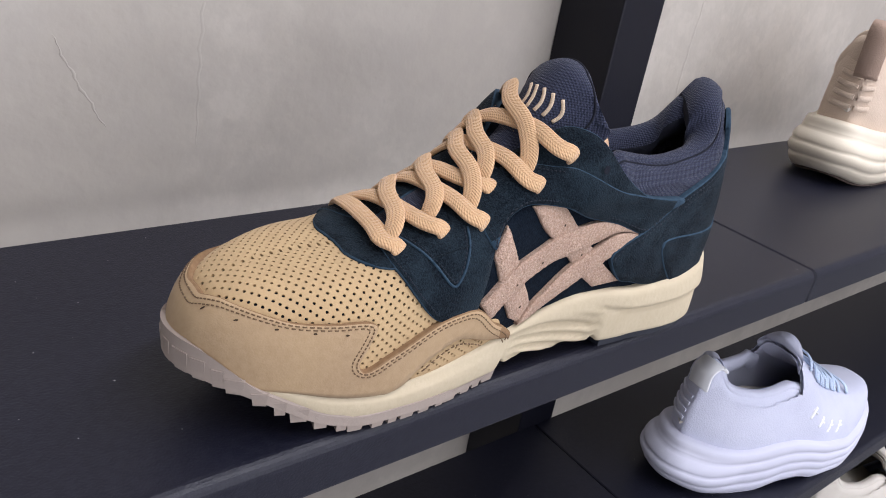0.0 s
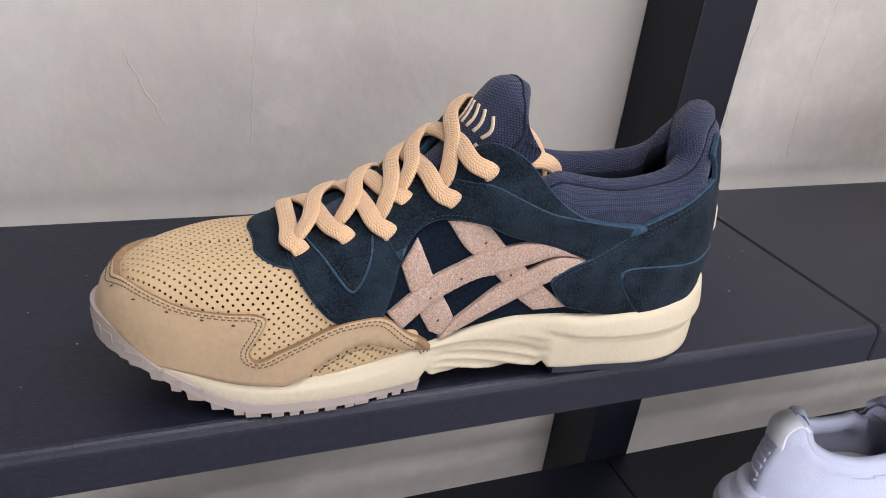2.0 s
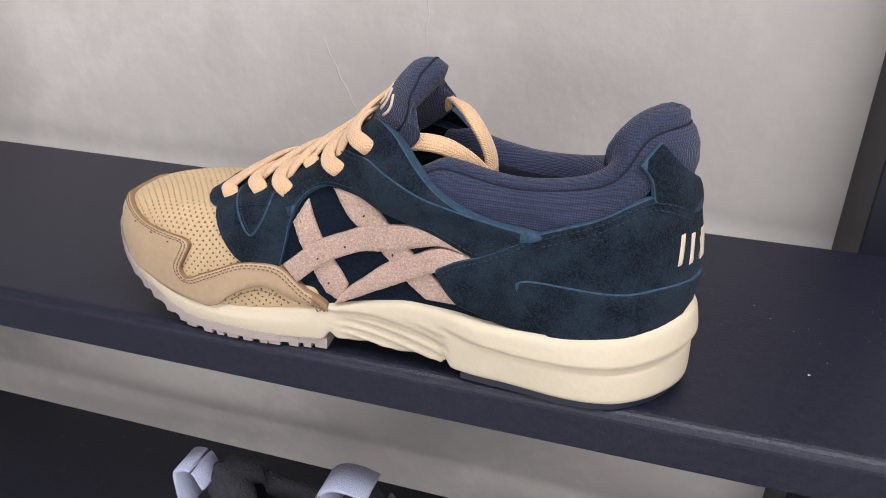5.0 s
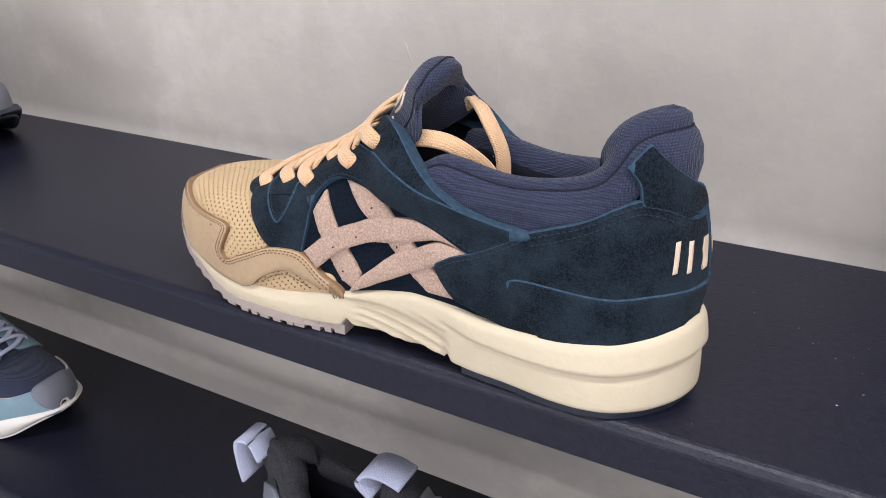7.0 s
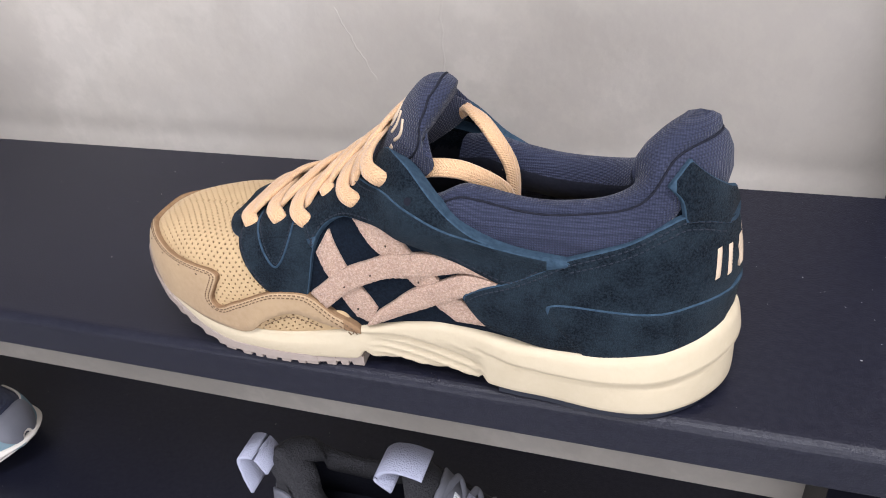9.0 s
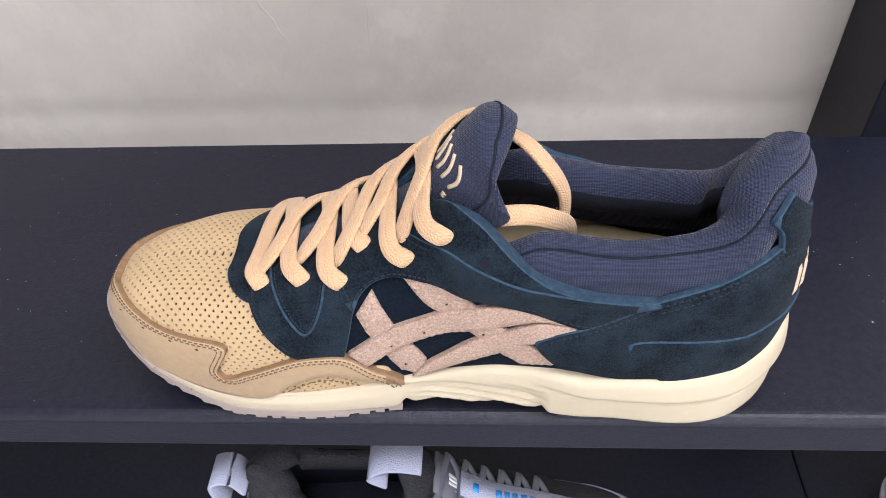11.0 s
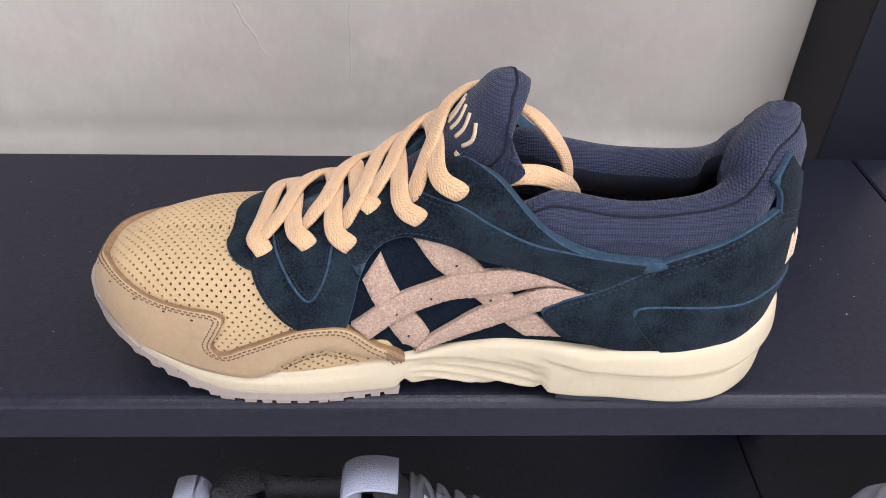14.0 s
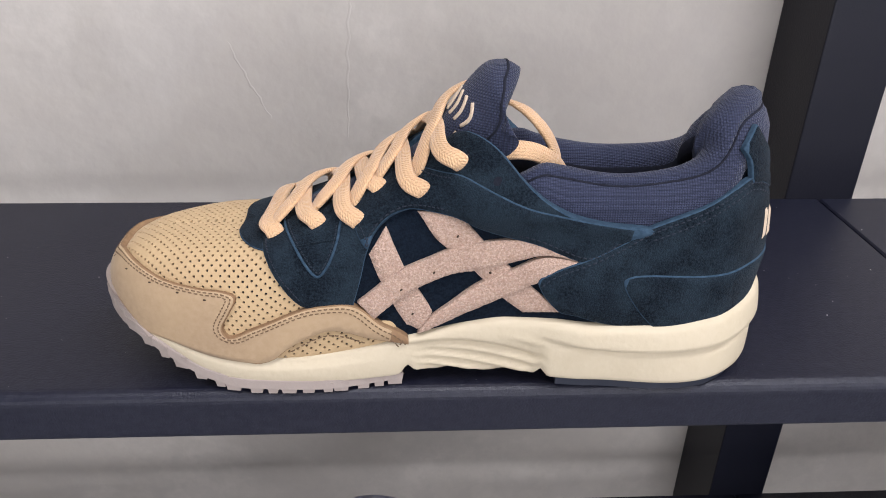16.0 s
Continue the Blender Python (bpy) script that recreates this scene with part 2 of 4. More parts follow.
def trowel_mark(pts, width, proud):
    """A shallow ridge or drag line left by the trowel in the plaster."""
    n = 26
    a = np.array(pts, float)
    d = np.r_[0, np.cumsum(np.linalg.norm(np.diff(a, axis=0), axis=1))]
    s = np.linspace(0, d[-1], n)
    x, z = np.interp(s, d, a[:, 0]), np.interp(s, d, a[:, 1])
    x = x + 0.0006 * np.sin(s * 330 + a[0, 0] * 90) + 0.0004 * np.sin(s * 910)
    w = width * np.sin(np.linspace(0.06, math.pi - 0.06, n)) ** 0.6 * (1 + 0.35 * np.sin(s * 600))
    t = np.stack([np.gradient(x), np.gradient(z)], -1)
    t /= np.linalg.norm(t, axis=1, keepdims=True)
    verts, faces = [], []
    for k in range(n):
        for u, h in ((-1, 0.0002), (-0.15, -proud), (0.25, -proud), (1, 0.0002)):
            verts.append((x[k] - t[k, 1] * u * w[k], WALL_Y + h, z[k] + t[k, 0] * u * w[k]))
    for k in range(n - 1):
        for u in range(3):
            faces.append((4 * k + u, 4 * k + u + 1, 4 * k + u + 5, 4 * k + u + 4))
    mesh("trowel_mark", verts, faces, PLASTER, WALL)


for pts, width, proud in (([(-0.136, 1.090), (-0.126, 1.066), (-0.111, 1.036)], 0.0012, 0.0003),
                          ([(-0.050, 1.15), (-0.055, 1.08), (-0.057, 1.02)], 0.0018, 0.0002),
                          ([(0.36, 1.12), (0.352, 1.07), (0.355, 1.03)], 0.0014, 0.0006),
                          ([(0.44, 1.15), (0.436, 1.06), (0.44, 1.0)], 0.0024, 0.0005),
                          ([(-0.21, 0.95), (-0.205, 0.88), (-0.212, 0.82)], 0.0018, 0.0006)):
    trowel_mark(pts, width, proud)

BAY = 1.2
for x in (0.2678 - BAY, 0.2678, 0.2678 + BAY):
    tagged(part("shelf_post", box_bm(x - 0.0238, SHELF_DEPTH + 0.0002, 0, x + 0.0238, WALL_Y - 0.0005, 2.3, 0.0012), POST_METAL, smooth=False), "black painted square steel shelf upright against the wall", "post", "shelf uprights")


def shelf_board(x0, x1, top):
    t = thing("shelf_board", "black powder-coated steel display shelf with rounded front edge", "shelf", "display shelves")
    # folded steel: rounded front nose, flat top, return lip below
    back = SHELF_DEPTH + 0.0006
    prof = [(back, 0)]
    r = 0.0055
    for k in range(7):
        a = radians(90 + 90 * k / 6)
        prof.append((r + r * math.cos(a), -r + r * math.sin(a)))
    for k in range(5):
        a = radians(180 + 90 * k / 4)
        prof.append((0.002 + 0.002 * math.cos(a), -SHELF_THICK + 0.002 + 0.002 * math.sin(a)))
    prof += [(back, -SHELF_THICK)]
    n = len(prof)
    verts = [(x, y, top + z) for x in (x0, x0 + 0.0012, x1 - 0.0012, x1) for y, z in prof]
    for i in list(range(n)) + list(range(3 * n, 4 * n)):
        x, y, z = verts[i]
        c = top - SHELF_THICK / 2
        verts[i] = (x, y + (0.001 if y < 0.05 else 0), c + (z - c) * 0.92)
    faces = [(k * n + i, k * n + (i + 1) % n, (k + 1) * n + (i + 1) % n, (k + 1) * n + i) for k in range(3) for i in range(n)]
    faces += [tuple(range(n))[::-1], tuple(range(3 * n, 4 * n))]
    faces = [f[::-1] for f in faces]
    mesh("board", verts, faces, BLACK_METAL, t, smooth=False)
    return t


for top in (1.0, LOW_Z, 2 * LOW_Z - 1.0):
    for k in (-1, 0):
        shelf_board(0.2678 + k * BAY + 0.0006, 0.2678 + (k + 1) * BAY - 0.0006, top)

# ---- the shoe's last: a surface over length x and girth v (0 near welt, 0.5 ridge, 1 far welt) ----
def spline(xs, ys):
    """A smooth curve through the knots (monotone cubic)."""
    xs, ys = np.array(xs, float), np.array(ys, float)
    h, d = np.diff(xs), np.diff(ys) / np.diff(xs)
    m = np.zeros(len(xs))
    m[0], m[-1] = d[0], d[-1]
    for i in range(1, len(xs) - 1):
        m[i] = 0 if d[i - 1] * d[i] <= 0 else 2 * d[i - 1] * d[i] / (d[i - 1] + d[i])

    def f(x):
        x = np.clip(np.asarray(x, float), xs[0], xs[-1])
        i = np.clip(np.searchsorted(xs, x) - 1, 0, len(xs) - 2)
        t = (x - xs[i]) / h[i]
        return ys[i] * (1 + 2 * t) * (1 - t) ** 2 + m[i] * h[i] * t * (1 - t) ** 2 + ys[i + 1] * t * t * (3 - 2 * t) + m[i + 1] * h[i] * t * t * (t - 1)
    return f


X0, X1 = -0.1448, 0.1445
near_y = spline((-0.1448, -0.1434, -0.1398, -0.133, -0.121, -0.10, -0.08, -0.06, -0.03, 0, 0.03, 0.06, 0.09, 0.115, 0.129, 0.1385, 0.1430, 0.1445), (0.040, 0.0345, 0.0280, 0.0203, 0.0123, 0.0052, 0.0024, 0.0020, 0.0035, 0.0050, 0.0030, 0.0012, 0.0018, 0.0050, 0.0118, 0.0210, 0.0292, 0.0365))
far_y = spline((-0.1448, -0.1434, -0.1398, -0.133, -0.121, -0.10, -0.08, -0.06, -0.03, 0, 0.03, 0.06, 0.09, 0.115, 0.129, 0.1385, 0.1430, 0.1445), (0.044, 0.0485, 0.0540, 0.0605, 0.0695, 0.080, 0.086, 0.090, 0.090, 0.087, 0.084, 0.080, 0.073, 0.062, 0.053, 0.0455, 0.0415, 0.0385))
welt_z = spline((-0.1448, -0.135, -0.115, -0.0925, -0.069, -0.04, -0.0114, 0.01, 0.027, 0.045, 0.065, 0.0886, 0.11, 0.1445), (1.0310, 1.0297, 1.0270, 1.0212, 1.0185, 1.0215, 1.0275, 1.033, 1.036, 1.036, 1.0335, 1.0315, 1.0335, 1.0405))
ridge_z = spline((-0.1448, -0.1434, -0.1398, -0.133, -0.121, -0.10, -0.0826, -0.07, -0.05, -0.0345, -0.0076, 0.01, 0.03, 0.06, 0.10, 0.13, 0.1445), (1.036, 1.0425, 1.0495, 1.0565, 1.0605, 1.0627, 1.0638, 1.0670, 1.0750, 1.0815, 1.0985, 1.114, 1.124, 1.124, 1.125, 1.126, 1.126))
rim_z = spline((-0.02, 0.0, 0.0085, 0.02, 0.035, 0.05, 0.07, 0.09, 0.10, 0.11, 0.118, 0.126, 0.14, 0.16), (1.100, 1.104, 1.105, 1.1045, 1.1015, 1.0980, 1.0955, 1.0975, 1.0997, 1.1035, 1.1115, 1.1190, 1.1212, 1.1212))


def step(t):
    t = np.clip(t, 0, 1)
    return t * t * (3 - 2 * t)


def last(x, v):
    """Points of the shoe's outer surface."""
    x, v = np.broadcast_arrays(np.asarray(x, float), np.asarray(v, float))
    yn, yf, zb, zt = near_y(x), far_y(x), welt_z(x) - 0.003, ridge_z(x)
    # girth runs evenly from the welt; the near side is boxy at the throat, the far side rounder
    v = np.where(v <= 0.5, 0.5 * np.abs(2 * v) ** 1.55, 1 - 0.5 * np.abs(2 - 2 * v) ** 1.55)
    n = 3.2 + 0.8 * step((x + 0.14) / 0.08) - 0.9 * step((x + 0.01) / 0.04) - 1.9 * step((v - 0.4) / 0.25) * step((0.03 - x) / 0.05) * step((x + 0.105) / 0.06)
    c, s = np.cos(np.pi * v), np.sin(np.pi * np.clip(v, 0, 1))
    # the ridge leans towards the near side over the instep
    yr = yn + (yf - yn) * (0.5 - 0.11 * step((x + 0.12) / 0.06) + 0.05 * step((x - 0.08) / 0.05))
    y = yr - np.where(c > 0, yr - yn, yf - yr) * np.sign(c) * np.abs(c) ** (2 / n)
    z = zb + (zt - zb) * np.abs(s) ** (2 / n)
    y = y - 0.008 * step((v - 0.5) / 0.2) * step((z - 1.04) / 0.05) * step((x + 0.01) / 0.05) * step((0.15 - x) / 0.05)
    lean = (0.0035 + 0.0118 * step((z - 1.055) / 0.075) + 0.002 * step((1.062 - z) / 0.025)) * step((x - 0.095) / 0.05)
    return np.stack([x - lean, y, z], -1)


def last_normal(x, v):
    x, v = np.broadcast_arrays(np.asarray(x, float), np.asarray(v, float))
    xc = np.clip(x, X0 + 0.0006, X1 - 0.0006)
    vc = np.clip(v, 0.004, 0.996)
    a = last(xc + 0.0005, vc) - last(xc - 0.0005, vc)
    b = last(xc, vc + 0.003) - last(xc, vc - 0.003)
    nrm = np.cross(a, b)
    nrm /= np.maximum(np.linalg.norm(nrm, axis=-1, keepdims=True), 1e-12)
    mid = last(xc, 0.5 + 0 * vc)
    inward = np.stack([np.clip(xc, -0.10, 0.09), (near_y(xc) + far_y(xc)) / 2, (welt_z(xc) + mid[..., 2]) / 2], -1) - last(xc, vc)
    flip = np.sign((nrm * inward).sum(-1, keepdims=True))
    return -nrm * np.where(flip == 0, 1, flip)


def on_last(x, v, lift):
    return last(x, v) + last_normal(x, v) * np.asarray(lift)[..., None]

# ---- the tan and navy running shoe ----
shoe = thing("running_shoe", "tan and navy suede running shoe with peach laces on black shelf", "shoe")


def grid_mesh(name, P, material, parent, keep=None, closed_u=False, closed_v=False, flip=False, label=""):
    """A mesh from an (n, m, 3) array of points."""
    n, m = P.shape[:2]
    faces = []
    for i in range(n if closed_u else n - 1):
        for j in range(m if closed_v else m - 1):
            if keep is None or keep[i, j]:
                f = (i * m + j, ((i + 1) % n) * m + j, ((i + 1) % n) * m + (j + 1) % m, i * m + (j + 1) % m)
                faces.append(f[::-1] if flip else f)
    return mesh(name, P.reshape(-1, 3), faces, material, parent, label)


def span(a, b, n):
    return np.linspace(a, b, n)


# base layer under the panels, open at the collar and down the throat
ux = np.concatenate([X0 + 0.012 * (span(0, 1, 9)[:-1] ** 2), span(X0 + 0.012, X1 - 0.012, 110), X1 - 0.012 * (span(1, 0, 9)[1:] ** 2)])
uv_ = span(0.0, 1.0, 81)
GX, GV = np.meshgrid(ux, uv_, indexing="ij")
P = last(GX, GV)
P[-1, :, 1] = 0.0375  # the two sides meet at the heel seam
MID = (P[:-1, :-1] + P[1:, 1:]) / 2
keep = ~((MID[..., 0] > 0.002) & (MID[..., 2] > rim_z(MID[..., 0]) - 0.006 - 0.014 * step((GV[:-1, :-1] - 0.5) / 0.1) - 0.020 * step((MID[..., 0] - 0.022) / 0.015) * step((0.112 - MID[..., 0]) / 0.015) * (GV[:-1, :-1] < 0.5)))
keep_display = ~((MID[..., 0] > 0.026) & (MID[..., 2] > rim_z(MID[..., 0]) - 0.005 - 0.010 * step((GV[:-1, :-1] - 0.5) / 0.1)))
base = grid_mesh("inner_bootie", P, DARK_SUEDE, shoe, keep, label="dark navy suede base layer")
IN = on_last(GX, GV, -0.004 + 0 * GX)
keep_in = (MID[..., 0] > -0.03) & keep
grid_mesh("lining", IN, LINING, shoe, keep_in, flip=True, label="black fabric lining")
ix = span(-0.06, 0.143, 40)
insole = np.stack([np.stack([x + 0 * span(0, 1, 9), near_y(x) + 0.006 + (far_y(x) - near_y(x) - 0.012) * span(0, 1, 9), welt_z(x) + 0.012 + 0.004 * (2 * span(0, 1, 9) - 1) ** 2], -1) for x in ix])
grid_mesh("insole", insole, INSOLE_TAN, shoe, flip=True, label="tan fabric insole")

# ---- sole: plan outline, walked once round ----
def plan_outline(grow, n=460):
    xs = 0.5 * (X0 + X1) - 0.5 * (X1 - X0) * np.cos(span(0, math.pi, 400))
    loop = np.concatenate([np.stack([xs, near_y(xs)], -1), np.stack([xs[::-1], far_y(xs[::-1])], -1)[1:-1]])
    loop[:, 0] -= 0.0058 * step((loop[:, 0] - 0.095) / 0.05)
    d = np.r_[0, np.cumsum(np.linalg.norm(np.diff(np.r_[loop, loop[:1]], axis=0), axis=1))]
    s = span(0, d[-1], n + 1)[:-1]
    L = np.r_[loop, loop[:1]]
    q = np.stack([np.interp(s, d, L[:, k]) for k in (0, 1)], -1)
    for _ in range(6):
        q = (np.roll(q, 1, 0) + 2 * q + np.roll(q, -1, 0)) / 4
    t = np.roll(q, -1, 0) - np.roll(q, 1, 0)
    t /= np.linalg.norm(t, axis=1, keepdims=True)
    nrm = np.stack([t[:, 1], -t[:, 0]], -1)
    return q, nrm


sole_bottom = spline((-0.148, -0.144, -0.137, -0.127, -0.116, -0.105, -0.095, -0.085, -0.045, -0.025, -0.012, 0.0, 0.035, 0.047, 0.065, 0.09, 0.122, 0.136, 0.150), (1.0325, 1.0312, 1.0295, 1.0258, 1.0190, 1.0120, 1.0082, 1.0062, 1.0052, 1.0062, 1.0072, 1.0072, 1.0068, 1.0062, 1.0052, 1.0042, 1.0040, 1.0044, 1.0065))
OUT, NRM = plan_outline(0)
sole_flat = sole_bottom
sole_bottom = lambda x: sole_flat(x) + 0.0042 * np.exp(-((x + 0.0155) / 0.0022) ** 2) + 0.0036 * np.exp(-((x - 0.0425) / 0.0019) ** 2)
NO = len(OUT)
LEVELS = span(0, 1, 22)
sole_top = welt_z(OUT[:, 0]) + 0.0028 * step((OUT[:, 0] - 0.05) / 0.04)
sole_bot = sole_bottom(OUT[:, 0])
near_side = OUT[:, 1] < (near_y(OUT[:, 0]) + far_y(OUT[:, 0])) / 2


def sole_relief(x, f):
    """Sculpted side wall of the midsole: how far it stands out, over length x and height f."""
    d = 0.0020 + 0.0004 * step((-0.113 - x) / 0.022) + 0.0012 * step((x - 0.03) / 0.03) + 0.0004 * step((x - 0.12) / 0.02)
    d = d + 0.0013 * np.sin(np.pi * np.clip(f, 0, 1)) ** 0.7
    # band round the heel cup, standing proud of the block below it
    edge = 0.66 - 0.10 * step((x - 0.03) / 0.05) + 0.02 * np.sin(x * 40)
    heel = step((x - 0.032) / 0.03)
    d = d + 0.0026 * heel * step((f - edge) / 0.05) - 0.0012 * heel * np.exp(-((f - edge) / 0.045) ** 2)
    # carved midfoot with slanting ribs
    mid = step((x + 0.022) / 0.018) * step((0.046 - x) / 0.010)
    slope = 0.62 - (x - 0.0) * 6.5
    ribs = np.sin((f - 0.55 + (x - 0.02) * 9) * 30) * step((0.72 - f) / 0.15) * step((x + 0.016) / 0.02)
    d = d + mid * (-0.0030 * step((slope + 0.18 - f) / 0.12) + 0.0013 * ribs)
    # the heel block flares towards the ground
    d = d + 0.0040 * step((x - 0.065) / 0.045) * np.clip(1 - f, 0, 1) ** 0.8
    # forefoot tapers up to the toe
    fore = step((-0.02 - x) / 0.03)
    d = d - fore * 0.0010 * step((f - 0.55) / 0.3)
    return d


S = []
for f in LEVELS:
    d = sole_relief(OUT[:, 0], f + 0 * OUT[:, 0])
    if f > 0.97:
        d = d - 0.0016
    elif f > 0.92:
        d = d - 0.0004
    if f < 0.03:
        d = d - 0.0012
    xy = OUT + NRM * d[:, None]
    S.append(np.column_stack([xy, sole_bot + (sole_top - sole_bot) * f]))
S = np.array(S)
caps = [S[0] * [1, 1, 1] - np.column_stack([NRM * 0.012, 0 * NRM[:, 0]]), S[0]]
inner_top = S[-1] - np.column_stack([NRM * 0.009, 0 * NRM[:, :1] + 0.001])
P = np.concatenate([caps[:1], S, inner_top[None]])
grid_mesh("midsole", P, CREAM_FOAM, shoe, closed_v=True, label="sculpted cream foam midsole")
bottom = np.column_stack([OUT - NRM * 0.006, sole_bot + 0.0004])
mesh("sole_base", bottom, [tuple(range(NO))], CREAM_FOAM, shoe)

# ---- panel outlines on the last: (length, girth) ----
CAP_SEAM = [(-0.1362, 0.497), (-0.1356, 0.448), (-0.1274, 0.343), (-0.1148, 0.268), (-0.1004, 0.247), (-0.0885, 0.24), (-0.0845, 0.22), (-0.0875, 0.16), (-0.091, 0.1), (-0.0885, 0.07), (-0.0785, 0.103), (-0.0591, 0.143), (-0.0452, 0.135), (-0.0367, 0.115), (-0.0263, 0.05), (-0.0153, 0.022), (-0.0108, 0.004)]
CAP_ARCH = [(-0.0228, 0.009), (-0.0322, 0.026), (-0.0412, 0.051), (-0.0482, 0.064), (-0.0566, 0.056), (-0.0651, 0.034), (-0.0711, 0.01)]
GUARD = [(-0.0661, 0.655), (-0.081, 0.64), (-0.0845, 0.515), (-0.086, 0.482), (-0.0825, 0.443), (-0.0755, 0.398), (-0.0696, 0.38)]
QUARTER = [(-0.0656, 0.497), (-0.0721, 0.478), (-0.0735, 0.422), (-0.0721, 0.362), (-0.0676, 0.265), (-0.0601, 0.168), (-0.0526, 0.13), (-0.0387, 0.107), (-0.0367, 0.13), (-0.0337, 0.19), (-0.0312, 0.253), (-0.0273, 0.307), (-0.0218, 0.33), (-0.0138, 0.32), (0.0026, 0.238), (0.0185, 0.182), (0.0364, 0.158), (0.0573, 0.13), (0.0703, 0.163), (0.0822, 0.193), (0.0598, 0.205), (0.0464, 0.22), (0.0305, 0.273), (0.018, 0.36), (0.0096, 0.415), (0.0036, 0.445), (-0.0049, 0.473), (-0.0193, 0.495), (-0.0308, 0.497), (-0.0432, 0.492), (-0.0556, 0.495)]
STRAP = [(-0.0213, 0.495), (-0.0089, 0.43), (0.0031, 0.34), (0.0245, 0.245), (0.0464, 0.215), (0.0648, 0.203), (0.0812, 0.19), (0.0703, 0.163), (0.0573, 0.13), (0.0364, 0.158), (0.0185, 0.182), (0.0026, 0.238), (-0.0138, 0.32), (-0.0218, 0.33), (-0.0273, 0.307), (-0.0308, 0.268), (-0.0352, 0.36), (-0.0332, 0.478)]
S1 = [(-0.0357, 0.122), (-0.0357, 0.122), (-0.0198, 0.163), (-0.0039, 0.163), (0.012, 0.163), (0.0295, 0.165), (0.0399, 0.155), (0.0538, 0.13), (0.0538, 0.13), (0.0399, 0.138), (0.028, 0.125), (0.0145, 0.11), (-0.0014, 0.107), (-0.0163, 0.098), (-0.0293, 0.065), (-0.0293, 0.065)]
S2 = [(-0.0113, 0.01), (-0.0113, 0.01), (-0.0059, 0.03), (0.0036, 0.052), (0.0145, 0.085), (0.026, 0.107), (0.0389, 0.133), (0.0538, 0.13), (0.0538, 0.13), (0.0464, 0.105), (0.0329, 0.077), (0.0175, 0.043), (0.0036, 0.02), (-0.0074, 0.01), (-0.0074, 0.01)]
S3 = [(-0.0303, 0.247), (-0.0303, 0.247), (-0.0233, 0.31), (-0.0233, 0.31), (-0.0198, 0.23), (-0.0143, 0.135), (-0.0049, 0.037), (-0.0049, 0.037), (-0.0094, 0.013), (-0.0158, 0.028), (-0.0158, 0.028), (-0.0203, 0.072), (-0.0263, 0.16)]
S4 = [(-0.0108, 0.302), (-0.0108, 0.302), (-0.0019, 0.263), (0.0061, 0.223), (0.0061, 0.223), (0.0165, 0.158), (0.0305, 0.095), (0.0404, 0.058), (0.0504, 0.028), (0.0504, 0.028), (0.0329, 0.025), (0.0329, 0.025), (0.022, 0.06), (0.0145, 0.095), (0.0031, 0.152), (-0.0039, 0.205)]
VSEAM = [(-0.0656, 0.485), (-0.0606, 0.385), (-0.0546, 0.273), (-0.0507, 0.235), (-0.0467, 0.26), (-0.0427, 0.325), (-0.0407, 0.39)]
FOLD = [(-0.0601, 0.36), (-0.0512, 0.348), (-0.0422, 0.333)]
EYES = [(-0.0686, 0.438), (-0.0507, 0.415), (-0.0342, 0.365), (-0.0248, 0.438), (-0.0079, 0.343), (0.0066, 0.345)]
DOTS = [(-0.1369, 0.39), (-0.1299, 0.3), (-0.1193, 0.25), (-0.1074, 0.225), (-0.0964, 0.21)]
SDOTS = [(0.0051, 0.188), (-0.0044, 0.128), (-0.0178, 0.118), (0.0185, 0.107), (-0.0133, 0.052)]
COUNTER = [(0.0379, 0.088), (0.0419, 0.105), (0.0568, 0.138), (0.0698, 0.17), (0.0802, 0.198), (0.1021, 0.23), (0.1235, 0.26), (0.1344, 0.245), (0.1434, 0.212), (0.1445, 0.2), (0.1445, 0.2), (0.1445, 0), (0.1445, 0), (0.0882, 0), (0.0882, 0), (0.0882, 0.018), (0.0698, 0.018), (0.0553, 0.028), (0.0469, 0.035)]
LOWHEEL = [(0.1445, 0.085), (0.1445, 0.085), (0.13, 0.098), (0.1116, 0.103), (0.0907, 0.115), (0.0777, 0.115), (0.0723, 0.105), (0.0737, 0.085), (0.0802, 0.048), (0.0897, 0.007), (0.09, 0), (0.09, 0), (0.1445, 0), (0.1445, 0)]

GIRTH = 0.19  # metres of girth per unit of v, for distances on the last


def curve(pts, closed=True, gap=0.0012):
    """A smooth polyline through (x, v) points; a point given twice is a corner. Returns metric points."""
    p = [(a, b * GIRTH) for a, b in pts]
    n = len(p)
    out = []
    for i in range(n if closed else n - 1):
        a, b = np.array(p[i]), np.array(p[(i + 1) % n])
        d = np.linalg.norm(b - a)
        if d < 1e-6:
            continue
        z = np.array(p[i - 1]) if closed or i > 0 else 2 * a - b
        c = np.array(p[(i + 2) % n]) if closed or i + 2 < n else 2 * b - a
        da, dc = np.linalg.norm(a - z), np.linalg.norm(c - b)
        ma = (b - a) if da < 1e-6 else (b - z) / (d + da) * d
        mb = (b - a) if dc < 1e-6 else (c - a) / (d + dc) * d
        k = max(1, int(round(d / gap)))
        for t in np.arange(k) / k:
            out.append(a * (1 + 2 * t) * (1 - t) ** 2 + ma * t * (1 - t) ** 2 + b * t * t * (3 - 2 * t) + mb * t * t * (t - 1))
    if not closed:
        out.append(np.array(p[-1]))
    return np.array(out)


